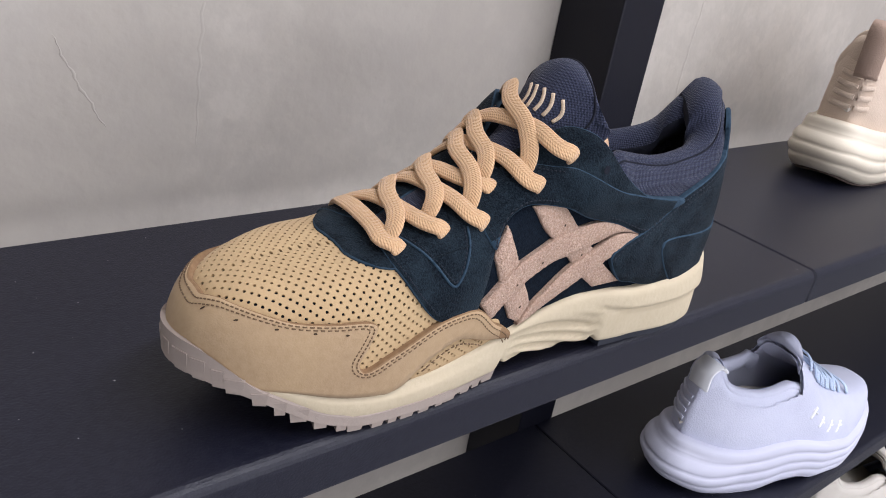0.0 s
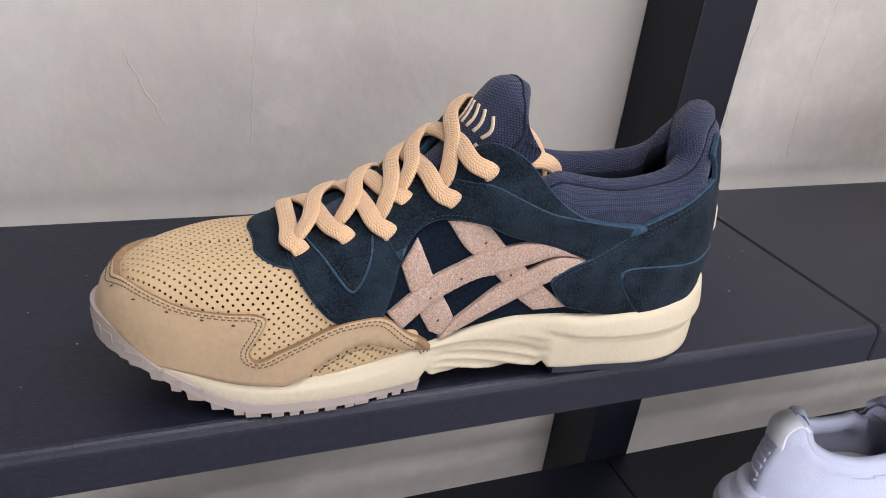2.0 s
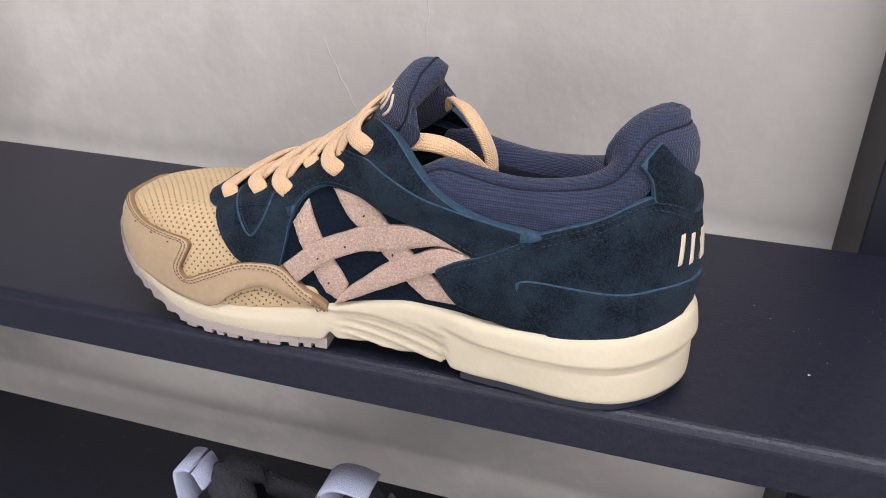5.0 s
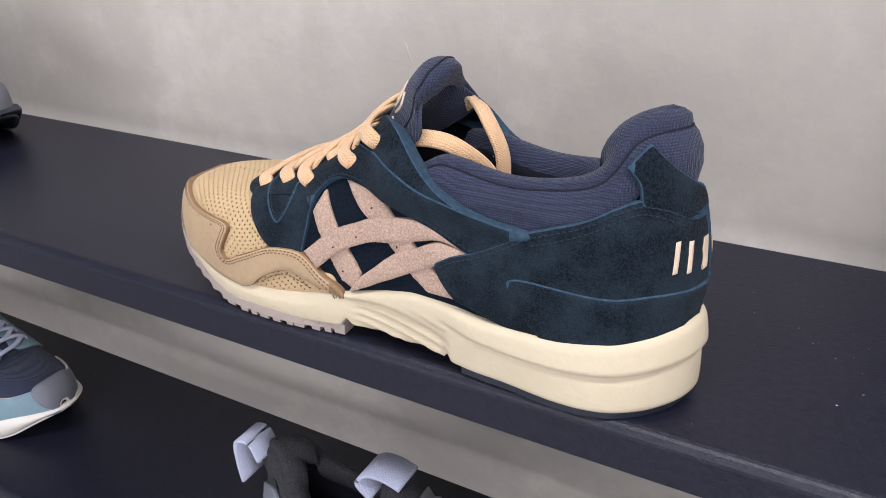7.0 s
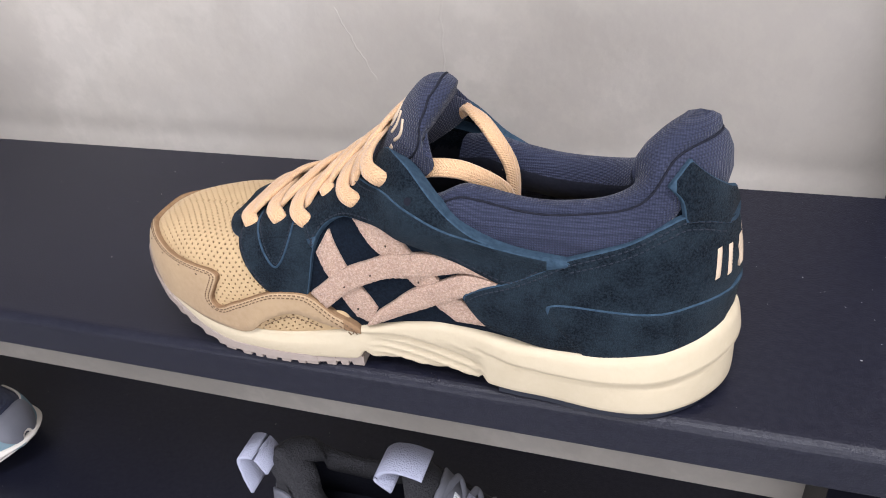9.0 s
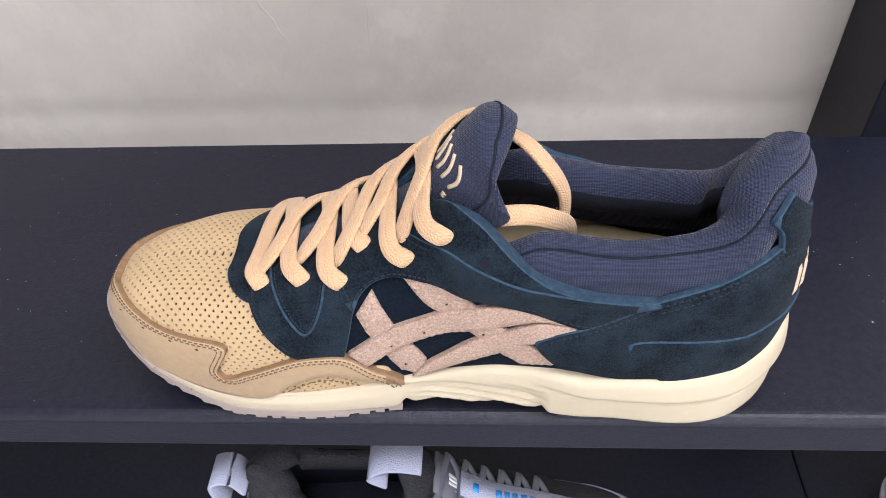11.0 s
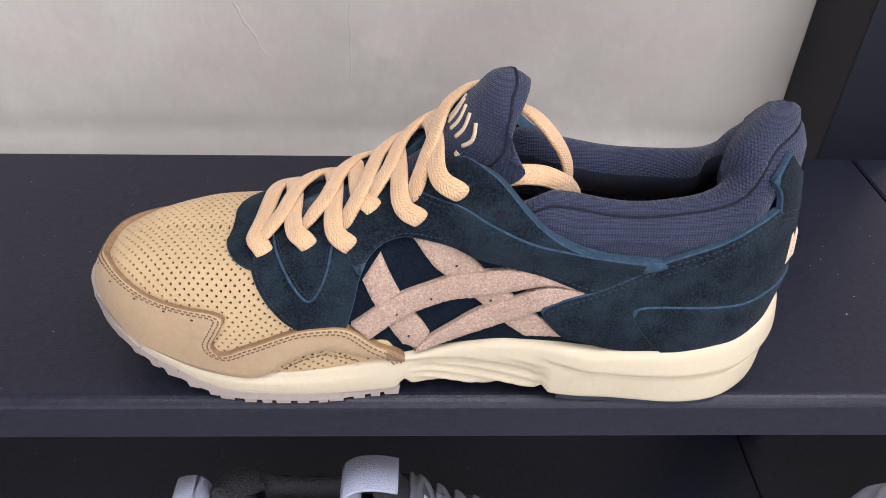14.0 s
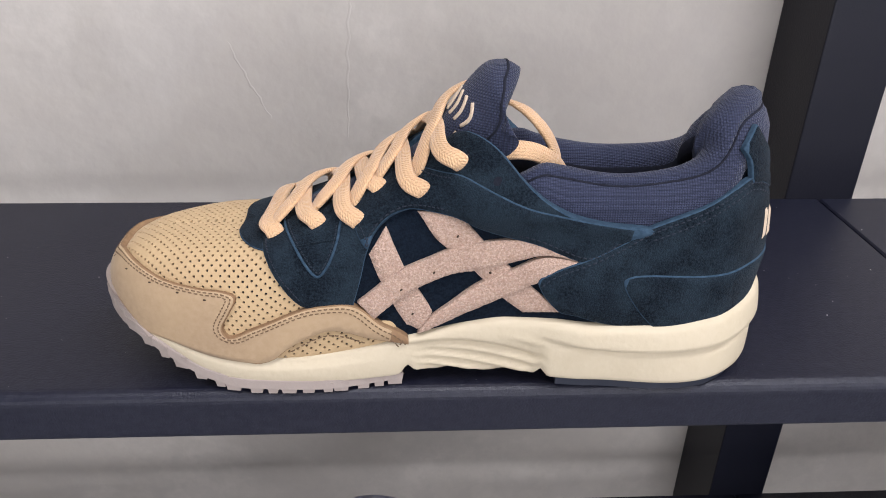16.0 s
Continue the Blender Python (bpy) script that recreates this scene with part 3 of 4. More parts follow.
def inside(q, loop):
    x, y = q[:, :1], q[:, 1:2]
    a, b = loop, np.roll(loop, -1, 0)
    cond = (a[:, 1] > y) != (b[:, 1] > y)
    with np.errstate(divide="ignore", invalid="ignore"):
        xi = (b[:, 0] - a[:, 0]) * (y - a[:, 1]) / (b[:, 1] - a[:, 1]) + a[:, 0]
    return (cond & (x < xi)).sum(1) % 2 == 1


def rim_distance(q, loop):
    best = np.full(len(q), 1e9)
    a, b = loop, np.roll(loop, -1, 0)
    for i in range(len(a)):
        e = b[i] - a[i]
        t = np.clip(((q - a[i]) @ e) / max(e @ e, 1e-15), 0, 1)
        best = np.minimum(best, np.linalg.norm(q - a[i] - t[:, None] * e, axis=1))
    return best


from mathutils.geometry import delaunay_2d_cdt


def stretch_at(x, v):
    """How much longer the last's surface is than its girth coordinate at a point."""
    return np.maximum(np.linalg.norm(last(x, v + 0.004) - last(x, v - 0.004), axis=-1) / (0.008 * GIRTH), 0.15)


def even_holes(x0, x1, pitch, row):
    """Staggered rows of holes at even spacing, counted from the ridge down either side."""
    v = np.linspace(0.5, 0.0, 240)
    out = []
    for k in range(60):
        for x in np.arange(x0 + (pitch / 2 if k % 2 else 0), x1, pitch):
            for far in (False, True):
                p = last(x + 0 * v, 1 - v if far else v)
                d = np.r_[0, np.cumsum(np.linalg.norm(np.diff(p, axis=0), axis=1))]
                if k * row < d[-1] - 0.003 and (k or not far):
                    g = float(np.interp(k * row, d, v))
                    out.append((x, (1 - g if far else g) * GIRTH))
    return out


def flat_patch(loop, gap, holes=(), radius=0.0, ring=0.0004):
    """Triangles that fill a loop in the metric plane, with round holes left open."""
    lo, hi = loop.min(0), loop.max(0)
    gx, gy = np.meshgrid(np.arange(lo[0], hi[0], gap), np.arange(lo[1], hi[1], gap * 0.87), indexing="ij")
    gx = gx + (np.arange(gx.shape[1]) % 2) * gap / 2
    g = np.stack([gx.ravel(), gy.ravel()], -1)
    g = g[inside(g, loop)]
    if len(g):
        g = g[rim_distance(g, loop) > gap * 0.6]
    t = np.roll(loop, -1, 0) - np.roll(loop, 1, 0)
    t /= np.maximum(np.linalg.norm(t, axis=1, keepdims=True), 1e-9)
    rings = []
    for s in (1, -1):
        r = loop + s * ring * np.stack([-t[:, 1], t[:, 0]], -1)
        r = r[inside(r, loop)]
        if len(r):
            rings.append(r[rim_distance(r, loop) > ring * 0.8])
    extra = [g] + rings
    hp = np.zeros((0, 2))
    if len(holes):
        hs = np.array(holes)
        hs = hs[inside(hs, loop)]
        hs = hs[rim_distance(hs, loop) > radius * 1.6]
        pull = stretch_at(hs[:, 0], hs[:, 1] / GIRTH)
        ang = np.arange(8) * math.pi / 4
        hp = (hs[:, None] + radius * np.stack([np.cos(ang) + 0 * pull[:, None], np.sin(ang) / pull[:, None]], -1)).reshape(-1, 2)
        gauge = lambda p: np.min(np.hypot(hs[:, 0] - p[0], (hs[:, 1] - p[1]) * pull))
        extra = [e[[gauge(p) > radius * 1.5 for p in e]] if len(e) else e for e in extra]
        extra.append(hp)
    pts = np.concatenate([loop] + [e for e in extra if len(e)])
    n = len(loop)
    r = delaunay_2d_cdt([Vector(p) for p in pts], [(i, (i + 1) % n) for i in range(n)], [], 0, 1e-7)
    q = np.array([tuple(p) for p in r[0]])
    tri = np.array([f for f in r[2] if len(f) == 3])
    c = q[tri].mean(1)
    ok = inside(c, loop)
    if len(holes):
        for i in np.nonzero(ok)[0]:
            if gauge(c[i]) < radius * 0.93:
                ok[i] = False
    return q, tri[ok]


def panel(name, outline, lift, material, parent, edge=None, label="", holes=(), radius=0.0, gap=0.0032, thick=0.0016, relief=None, far=False, round_edge=0.0009):
    """A leather panel laid on the last, with a rounded rim and a cut edge."""
    loop = outline if isinstance(outline, np.ndarray) else curve(outline)
    q, tri = flat_patch(loop, gap, holes, radius)
    d = rim_distance(q, loop)
    h = lift - 0.0007 * (1 - np.sqrt(np.clip(1 - (1 - np.clip(d / round_edge, 0, 1)) ** 2, 0, 1)))
    if relief is not None:
        h = h + relief(q)
    sgn = lambda v: 1 - v if far else v
    P = on_last(q[:, 0], sgn(q[:, 1] / GIRTH), h)
    f = [tuple(t) for t in tri]
    n0 = P[tri]
    out = last_normal(n0.mean(1)[:, 0], sgn(q[tri].mean(1)[:, 1] / GIRTH))
    nn = np.cross(n0[:, 1] - n0[:, 0], n0[:, 2] - n0[:, 0])
    if (nn * out).sum() < 0:
        f = [t[::-1] for t in f]
    # skirt down to the layer below
    count = {}
    for a, b, c in f:
        for e in ((a, b), (b, c), (c, a)):
            count[e] = count.get(e, 0) + 1
    rim = [e for e in count if (e[1], e[0]) not in count]
    idx = sorted({i for e in rim for i in e})
    low = on_last(q[idx, 0], sgn(q[idx, 1] / GIRTH), np.array([lift - thick - 0.0007] * len(idx)))
    top = P[idx]
    m = {v: len(P) + k for k, v in enumerate(idx)}
    m2 = {v: len(P) + len(idx) + k for k, v in enumerate(idx)}
    V = np.concatenate([P, low, top])
    nf = len(f)
    fine = (d[np.array(f)] < 0.00042).all(1) if edge is not None else np.zeros(nf, bool)
    f = f + [(m2[a], m[a], m[b], m2[b]) for a, b in rim]
    return mesh(name, V, f, [material, edge or material], parent, label, slots=[int(v) for v in fine] + [1] * (len(f) - nf))


STITCH = [(-1, -1, 0), (1, -1, 0), (1, 1, 0), (-1, 1, 0), (-0.8, -0.6, 1), (0.8, -0.6, 1), (0.8, 0.6, 1), (-0.8, 0.6, 1)]


def stitches(path, lift, material, parent, name="stitching", pitch=0.0024, length=0.0016, width=0.00027, far=False, label=""):
    """A row of thread stitches along metric points on the last."""
    d = np.r_[0, np.cumsum(np.linalg.norm(np.diff(path, axis=0), axis=1))]
    s = np.arange(pitch / 2, d[-1], pitch)
    at = lambda t: np.stack([np.interp(t, d, path[:, k]) for k in (0, 1)], -1)
    a, b = at(s - length / 2), at(s + length / 2)
    g = lambda q, h: on_last(q[:, 0], (1 - q[:, 1] / GIRTH) if far else q[:, 1] / GIRTH, np.full(len(q), h))
    A, B = g(a, lift), g(b, lift)
    N = last_normal((a[:, 0] + b[:, 0]) / 2, (1 - (a + b)[:, 1] / 2 / GIRTH) if far else (a + b)[:, 1] / 2 / GIRTH)
    T = (B - A)
    L = np.maximum(np.linalg.norm(T, axis=1, keepdims=True), 1e-9)
    T = T / L
    W = np.cross(N, T)
    V, F = [], []
    for i in range(len(A)):
        c, o = (A[i] + B[i]) / 2, len(V)
        for u, v, w in STITCH:
            V.append(c + T[i] * u * min(L[i, 0], 0.003) / 2 + W[i] * v * width + N[i] * (w * 0.0004 - 0.0001))
        F += [tuple(o + k for k in f) for f in ((4, 5, 6, 7), (0, 1, 5, 4), (1, 2, 6, 5), (2, 3, 7, 6), (3, 0, 4, 7))]
    ob = mesh(name, V, F, material, parent, label)
    ob["kind"] = "stuff"
    return ob


def inset(path, dist):
    t = np.gradient(path, axis=0)
    t /= np.maximum(np.linalg.norm(t, axis=1, keepdims=True), 1e-9)
    p = path + dist * np.stack([-t[:, 1], t[:, 0]], -1)
    for _ in range(3):
        p[1:-1] = (p[:-2] + 2 * p[1:-1] + p[2:]) / 4
    return p


def sweep(name, pts, normals, section, material, parent, label="", closed=False, scale=None):
    """A section (across, up) carried along points with given up directions."""
    pts, normals = np.array(pts, float), np.array(normals, float)
    T = np.gradient(pts, axis=0) if not closed else np.roll(pts, -1, 0) - np.roll(pts, 1, 0)
    T /= np.linalg.norm(T, axis=1, keepdims=True)
    N = normals - (normals * T).sum(1, keepdims=True) * T
    N /= np.linalg.norm(N, axis=1, keepdims=True)
    W = np.cross(T, N)
    sc = np.ones(len(pts)) if scale is None else scale
    sec = np.array(section)
    P = pts[:, None] + (W[:, None] * sec[None, :, :1] + N[:, None] * sec[None, :, 1:]) * sc[:, None, None]
    n, m = P.shape[:2]
    faces = [(i * m + j, i * m + (j + 1) % m, ((i + 1) % n) * m + (j + 1) % m, ((i + 1) % n) * m + j) for i in range(n if closed else n - 1) for j in range(m)]
    if not closed:
        faces += [tuple(range(m))[::-1], tuple(range((n - 1) * m, n * m))]
    ob = mesh(name, P.reshape(-1, 3), faces, material, parent, label)
    if material is LACE_COTTON:
        run = np.r_[0, np.cumsum(np.linalg.norm(np.diff(pts, axis=0), axis=1))]
        uv = ob.data.uv_layers.new(name="strip")
        for lp in ob.data.loops:
            uv.data[lp.index].uv = (float(sec[lp.vertex_index % m, 0]), float(run[lp.vertex_index // m]))
    return ob


def dense(pts, n):
    """n points on a smooth curve through the given ones."""
    p = np.array(pts, float)
    d = np.r_[0, np.cumsum(np.linalg.norm(np.diff(p, axis=0), axis=1))]
    s = span(0, d[-1], n)
    m = np.gradient(p, d, axis=0)
    i = np.clip(np.searchsorted(d, s) - 1, 0, len(p) - 2)
    h = (d[i + 1] - d[i])[:, None]
    t = ((s - d[i])[:, None]) / h
    return p[i] * (1 + 2 * t) * (1 - t) ** 2 + m[i] * h * t * (1 - t) ** 2 + p[i + 1] * t * t * (3 - 2 * t) + m[i + 1] * h * t * t * (t - 1)


def mirror(pts):
    return [(x, 1 - v) for x, v in pts]


# ---- upper panels ----
hole_grid = even_holes(-0.139, -0.02, 0.0037, 0.0021)
VAMP = [(-0.1425, 0.004), (-0.1425, 0.004), (-0.018, 0.004), (-0.018, 0.004), (-0.022, 0.04), (-0.034, 0.06), (-0.044, 0.10), (-0.052, 0.26), (-0.066, 0.40), (-0.068, 0.5), (-0.066, 0.60), (-0.052, 0.74), (-0.044, 0.90), (-0.034, 0.94), (-0.022, 0.96), (-0.018, 0.996), (-0.018, 0.996), (-0.1425, 0.996), (-0.1425, 0.996)]
# sheet below the open holes, its dark colour painted as their shade
panel("vamp_backing", VAMP, -0.0003, HOLE_SHADE, shoe, thick=0.0005, label="dark brown backing under the perforations, coloured for the shade in them")
panel("vamp", VAMP, 0.0009, TAN_VAMP, shoe, holes=hole_grid, radius=0.00058, gap=0.0036, label="tan perforated leather vamp")

seam = CAP_SEAM[:-2] + [(-0.0190, 0.022), (-0.0150, 0.006)]
arch = CAP_ARCH
CAP = ([(X0 + 0.0004, 0.0)] * 2 + [(-0.0790, 0.0)] + arch[::-1] + [(-0.0150, 0.0)] + seam[::-1]
       + mirror(seam)[1:] + [(-0.0150, 1.0)] + mirror(arch) + [(-0.0790, 1.0)] + [(X0 + 0.0004, 1.0)] * 2)
toe_cap = panel("toe_cap", CAP, 0.0036, TAN_NUBUCK, shoe, edge=TAN_EDGE, gap=0.003, thick=0.0036, label="smooth tan nubuck toe cap and mudguard")
full_seam = np.concatenate([curve(seam[::-1], closed=False), curve(mirror(seam)[1:], closed=False)])
for d in (0.0016, 0.0034):
    stitches(inset(full_seam, d), 0.0036, BROWN_THREAD, toe_cap, label="brown double stitching")
stitches(inset(curve(arch[1:-1], closed=False), 0.0016), 0.0036, BROWN_THREAD, toe_cap)
ring = np.array([(math.cos(a), math.sin(a)) for a in np.arange(8) * math.pi / 4])


def pinholes(points, lift, radius, parent, material, far=False):
    """Small punched holes: dark recessed discs with a rim, hole shade put into their colour."""
    for x, v in points:
        q = np.array([(x, v * GIRTH)]) + ring * radius
        P = on_last(q[:, 0], (1 - q[:, 1] / GIRTH) if far else q[:, 1] / GIRTH, np.full(8, lift))
        c = P.mean(0)
        V = np.concatenate([P, c + (P - c) * 0.6 - last_normal(x, (1 - v) if far else v) * 0.00005])
        mesh("punched_hole", V, [(i, (i + 1) % 8, 8 + (i + 1) % 8, 8 + i) for i in range(8)] + [tuple(range(8, 16))], material, parent)


pinholes(DOTS, 0.0040, 0.0007, toe_cap, HOLE_SHADE)

guard_half = GUARD[::-1]
GUARD_LOOP = [(-0.040, 0.36), (-0.040, 0.36)] + guard_half[:4] + [(-0.0852, 0.5)] + mirror(guard_half[:4])[::-1] + [(-0.040, 0.64), (-0.040, 0.64), (-0.050, 0.575), (-0.066, 0.54), (-0.068, 0.5), (-0.066, 0.46), (-0.050, 0.425)]
guard = panel("lace_guard", GUARD_LOOP, 0.0022, NAVY_SUEDE, shoe, NAVY_EDGE, "navy suede guard round the throat")
flap = lambda q: 0.0045 * step((q[:, 0] + 0.002) / 0.02) * step((q[:, 1] / GIRTH - 0.17) / 0.06)
for far in (False, True):
    quarter = panel("quarter", QUARTER, 0.0027, NAVY_SUEDE, shoe, NAVY_EDGE, "navy suede quarter with lace eyelets", far=far, thick=0.0024, relief=flap)
    strap = panel("side_strap", STRAP, 0.0036, NAVY_SUEDE, shoe, NAVY_EDGE, "navy suede overlay strap", far=far, relief=flap)
    counter = panel("heel_counter", COUNTER, 0.0040, NAVY_SUEDE, shoe, NAVY_EDGE, "navy suede heel counter", far=far, thick=0.0022)
    low = panel("heel_foxing", LOWHEEL, 0.0047, NAVY_SUEDE, shoe, NAVY_EDGE, "navy suede lower heel overlay", far=far)
    stitches(inset(curve(STRAP[0:4], closed=False), -0.0018), 0.0042, NAVY_THREAD, strap, far=far)
    stitches(inset(curve(STRAP[7:17], closed=False), -0.0018), 0.0036, NAVY_THREAD, strap, far=far)
    stitches(inset(curve(COUNTER[0:9], closed=False), -0.0019), 0.0040, NAVY_THREAD, counter, far=far)
    stitches(inset(curve(COUNTER[4:9], closed=False), -0.0042), 0.0040, NAVY_THREAD, counter, far=far)
    stitches(inset(curve(LOWHEEL[1:8], closed=False), 0.0016), 0.0040, NAVY_THREAD, counter, far=far)
    stitches(inset(curve(QUARTER[1:6], closed=False), 0.0018), 0.0027, NAVY_THREAD, quarter, far=far)
    sgn = (lambda v: 1 - v) if far else (lambda v: v)
    for path, r in ((VSEAM, 0.0006), (FOLD, 0.0004)):
        c = curve(path, closed=False)
        P, N = on_last(c[:, 0], sgn(c[:, 1] / GIRTH), np.full(len(c), 0.0028)), last_normal(c[:, 0], sgn(c[:, 1] / GIRTH))
        sweep("seam_ridge", P, N, [(r * math.cos(a), r * math.sin(a)) for a in np.arange(6) * math.pi / 3], NAVY_EDGE if r > 0.0005 else NAVY_SUEDE, quarter)
    stitches(inset(curve(VSEAM, closed=False), 0.0014), 0.0027, NAVY_THREAD, quarter, far=far)
    for k, (o, lift) in enumerate(((S3, 0.0018), (S4, 0.0019), (S1, 0.0031), (S2, 0.0033))):
        stripe = panel("side_stripe", o, lift, PINK_SUEDE, shoe, label="rough dusty pink suede stripe", far=far, gap=0.0022, thick=0.0022,
                       relief=lambda q: 0.00025 * np.sin(q[:, 0] * 2100 + 3 * np.sin(q[:, 1] * 1700)) * np.sin(q[:, 1] * 1900))
    pinholes(SDOTS, 0.0036, 0.00055, stripe, HOLE_SHADE, far)
    pinholes([(0.0202, 0.283)], 0.0088, 0.0016, quarter, LINING, far)
    pinholes(EYES, 0.0029, 0.0022, quarter, LINING, far)

# ---- padded collar: a roll carried round the opening ----
cx = np.concatenate([span(0.022, 0.125, 40), 0.125 + 0.0205 * np.sin(span(0, math.pi / 2, 22))[1:]])


def rim_girth(x):
    v = span(0.0, 0.5, 400)
    z = last(x, v)[:, 2]
    return float(np.interp(rim_z(x), z, v))


rg = np.array([rim_girth(x) for x in cx])
loop = np.concatenate([last(cx, rg), last(cx[::-1], 1 - rg[::-1])])
loop = dense(loop[::3], 150)
far_half = step((np.arange(150) - 78) / 12) * step((loop[:, 0] - 0.015) / 0.03) * step((0.135 - loop[:, 0]) / 0.03)
loop[:, 2] -= 0.0068 * far_half
loop[:, 1] -= 0.003 * far_half
for _ in range(8):
    loop[1:-1] = (loop[:-2] + 2 * loop[1:-1] + loop[2:]) / 4
T = np.gradient(loop, axis=0)
T[:, 2] = 0
T /= np.linalg.norm(T, axis=1, keepdims=True)
OUTW = np.stack([T[:, 1], -T[:, 0], 0 * T[:, 0]], -1)
heelness = step((loop[:, 0] - 0.085) / 0.045)
loop[:, 2] -= 0.010 * step((0.040 - loop[:, 0]) / 0.018)
near_roll = (1 - heelness) * step((74 - np.arange(150)) / 14)
loop = loop - OUTW * (0.0042 * near_roll * step((loop[:, 0] - 0.030) / 0.02))[:, None]
SECTION = [(0.0012, -0.034), (0.0034, -0.026), (0.0058, -0.017), (0.0058, -0.010), (0.0040, -0.0045), (0.0022, -0.0024), (0.0014, -0.0020), (0.0016, -0.0008), (0.0008, 0.0016), (-0.0015, 0.0030), (-0.0045, 0.0034), (-0.0075, 0.0024), (-0.0100, -0.0008), (-0.0118, -0.0045), (-0.0120, -0.0085), (-0.0108, -0.0125), (-0.0085, -0.0160), (-0.0050, -0.0185)]
P = np.zeros((len(loop), len(SECTION), 3))
for j, (o, u) in enumerate(SECTION):
    k = o * (1 + (0.45 * heelness - 0.42 * near_roll if o < -0.001 else 0)) * (1 if o < 0 else step((loop[:, 0] - 0.0) / 0.05))
    P[:, j] = loop + OUTW * np.asarray(k)[..., None] * np.ones((len(loop), 1)) if np.ndim(k) == 0 else loop + OUTW * k[:, None]
    P[:, j, 2] += u * (1 + (0.35 * heelness - 0.65 * near_roll if u > 0 else 0))
    # the outer wall follows the last as it widens downwards
    if o > 0 and u < -0.003:
        P[:, j, :2] += OUTW[:, :2] * (0.10 * (-u - 0.003))
COLLAR = P.copy()
collar = grid_mesh("collar", P, NAVY_MESH, shoe, flip=True, label="padded navy knit collar")
collar.data.materials.append(LINING)
for i, poly in enumerate(collar.data.polygons):
    poly.material_index = 1 if i % (len(SECTION) - 1) >= 13 else 0
rim_path = (P[:, 5] + P[:, 6]) / 2
sweep("collar_seam", rim_path, OUTW, [(0.0005 * math.cos(a), 0.0005 * math.sin(a)) for a in np.arange(6) * math.pi / 3], LINING, collar)
for far in (False,):
    panel("heel_tab", [(0.1191, 0.323), (0.1191, 0.323), (0.1301, 0.365), (0.1301, 0.365), (0.1438, 0.262), (0.1438, 0.20), (0.134, 0.235), (0.1257, 0.25), (0.1257, 0.25), (0.1247, 0.29)], 0.0044, NAVY_SUEDE, shoe, NAVY_EDGE, "navy suede heel tab", far=far, thick=0.0018)

# ---- padded tongue ----
NT = 72
spine = dense([(-0.074, 1.0675), (-0.05, 1.0785), (-0.035, 1.0850), (-0.0076, 1.1030), (0.0035, 1.1180), (0.0110, 1.1285), (0.0180, 1.1345), (0.0255, 1.1350), (0.0305, 1.1325)], NT)
ST = np.gradient(spine, axis=0)
ST /= np.linalg.norm(ST, axis=1, keepdims=True)
SN = np.stack([-ST[:, 1], ST[:, 0]], -1)
for _ in range(40):
    SN[1:-1] = (SN[:-2] + 2 * SN[1:-1] + SN[2:]) / 4
up = span(0, 1, NT)
round_top = np.sqrt(np.clip(1 - (np.clip(up - 0.87, 0, 1) / 0.13) ** 2, 0.0, 1))
half = (0.0185 + 0.0085 * step((up - 0.50) / 0.35)) * (0.62 + 0.38 * round_top)
sag = (0.007 + 0.013 * step((up - 0.42) / 0.38)) * (0.80 + 0.20 * round_top)
thick = (0.005 + 0.0055 * step((up - 0.45) / 0.3)) * (0.15 + 0.85 * round_top)
NL = 33
lat = np.concatenate([np.sin(span(-math.pi / 2, math.pi / 2, NL)), np.sin(span(math.pi / 2, -math.pi / 2, NL))[1:-1]])
P = np.zeros((NT, len(lat), 3))
for j, a in enumerate(lat):
    edge = math.sqrt(max(1 - a * a, 0))
    depth = sag * np.abs(a) ** 2.0 + 0.5 * thick * (1 - edge if j < NL else 1 + edge)
    P[:, j, 0] = spine[:, 0] - SN[:, 0] * depth
    P[:, j, 2] = spine[:, 1] - SN[:, 1] * depth
    P[:, j, 1] = 0.0365 + half * a
tip = P[-1].mean(0)
ends = [tip + (P[-1] - tip) * k + np.array([0.0008 * (1 - k), 0, -0.001 * (1 - k)]) for k in (0.6, 0.0)]
P = np.concatenate([P, np.array(ends)])
TONGUE = P.copy()
tongue = grid_mesh("tongue", P, NAVY_MESH, shoe, closed_v=True, flip=True, label="padded navy knit tongue")


def tongue_at(s, a):
    """A point on the tongue's front and the way out of it."""
    i = np.interp(s, up, np.arange(NT))
    f = lambda arr: np.interp(i, np.arange(NT), arr)
    d = f(sag) * abs(a) ** 2.0 + 0.5 * f(thick) * (1 - math.sqrt(1 - a * a))
    n = np.array([f(SN[:, 0]), 0, f(SN[:, 1])])
    return np.array([f(spine[:, 0]), 0.0365 + f(half) * a, f(spine[:, 1])]) - n * d, n


# piping seam that follows the tongue's rim
rim = dense([(0.50, -0.80), (0.66, -0.82), (0.80, -0.82), (0.89, -0.74), (0.94, -0.45), (0.955, 0.0), (0.94, 0.45), (0.89, 0.74), (0.80, 0.82), (0.66, 0.82), (0.50, 0.80)], 90)
pts, nn = zip(*[tongue_at(s, a) for s, a in rim])
nn = [n + np.array([0, 0.9 * a, 0]) for n, (s, a) in zip(nn, rim)]
sweep("tongue_seam", pts, nn, [(0.00055 * math.cos(a), 0.0005 * math.sin(a)) for a in np.arange(6) * math.pi / 3], LINING, tongue)


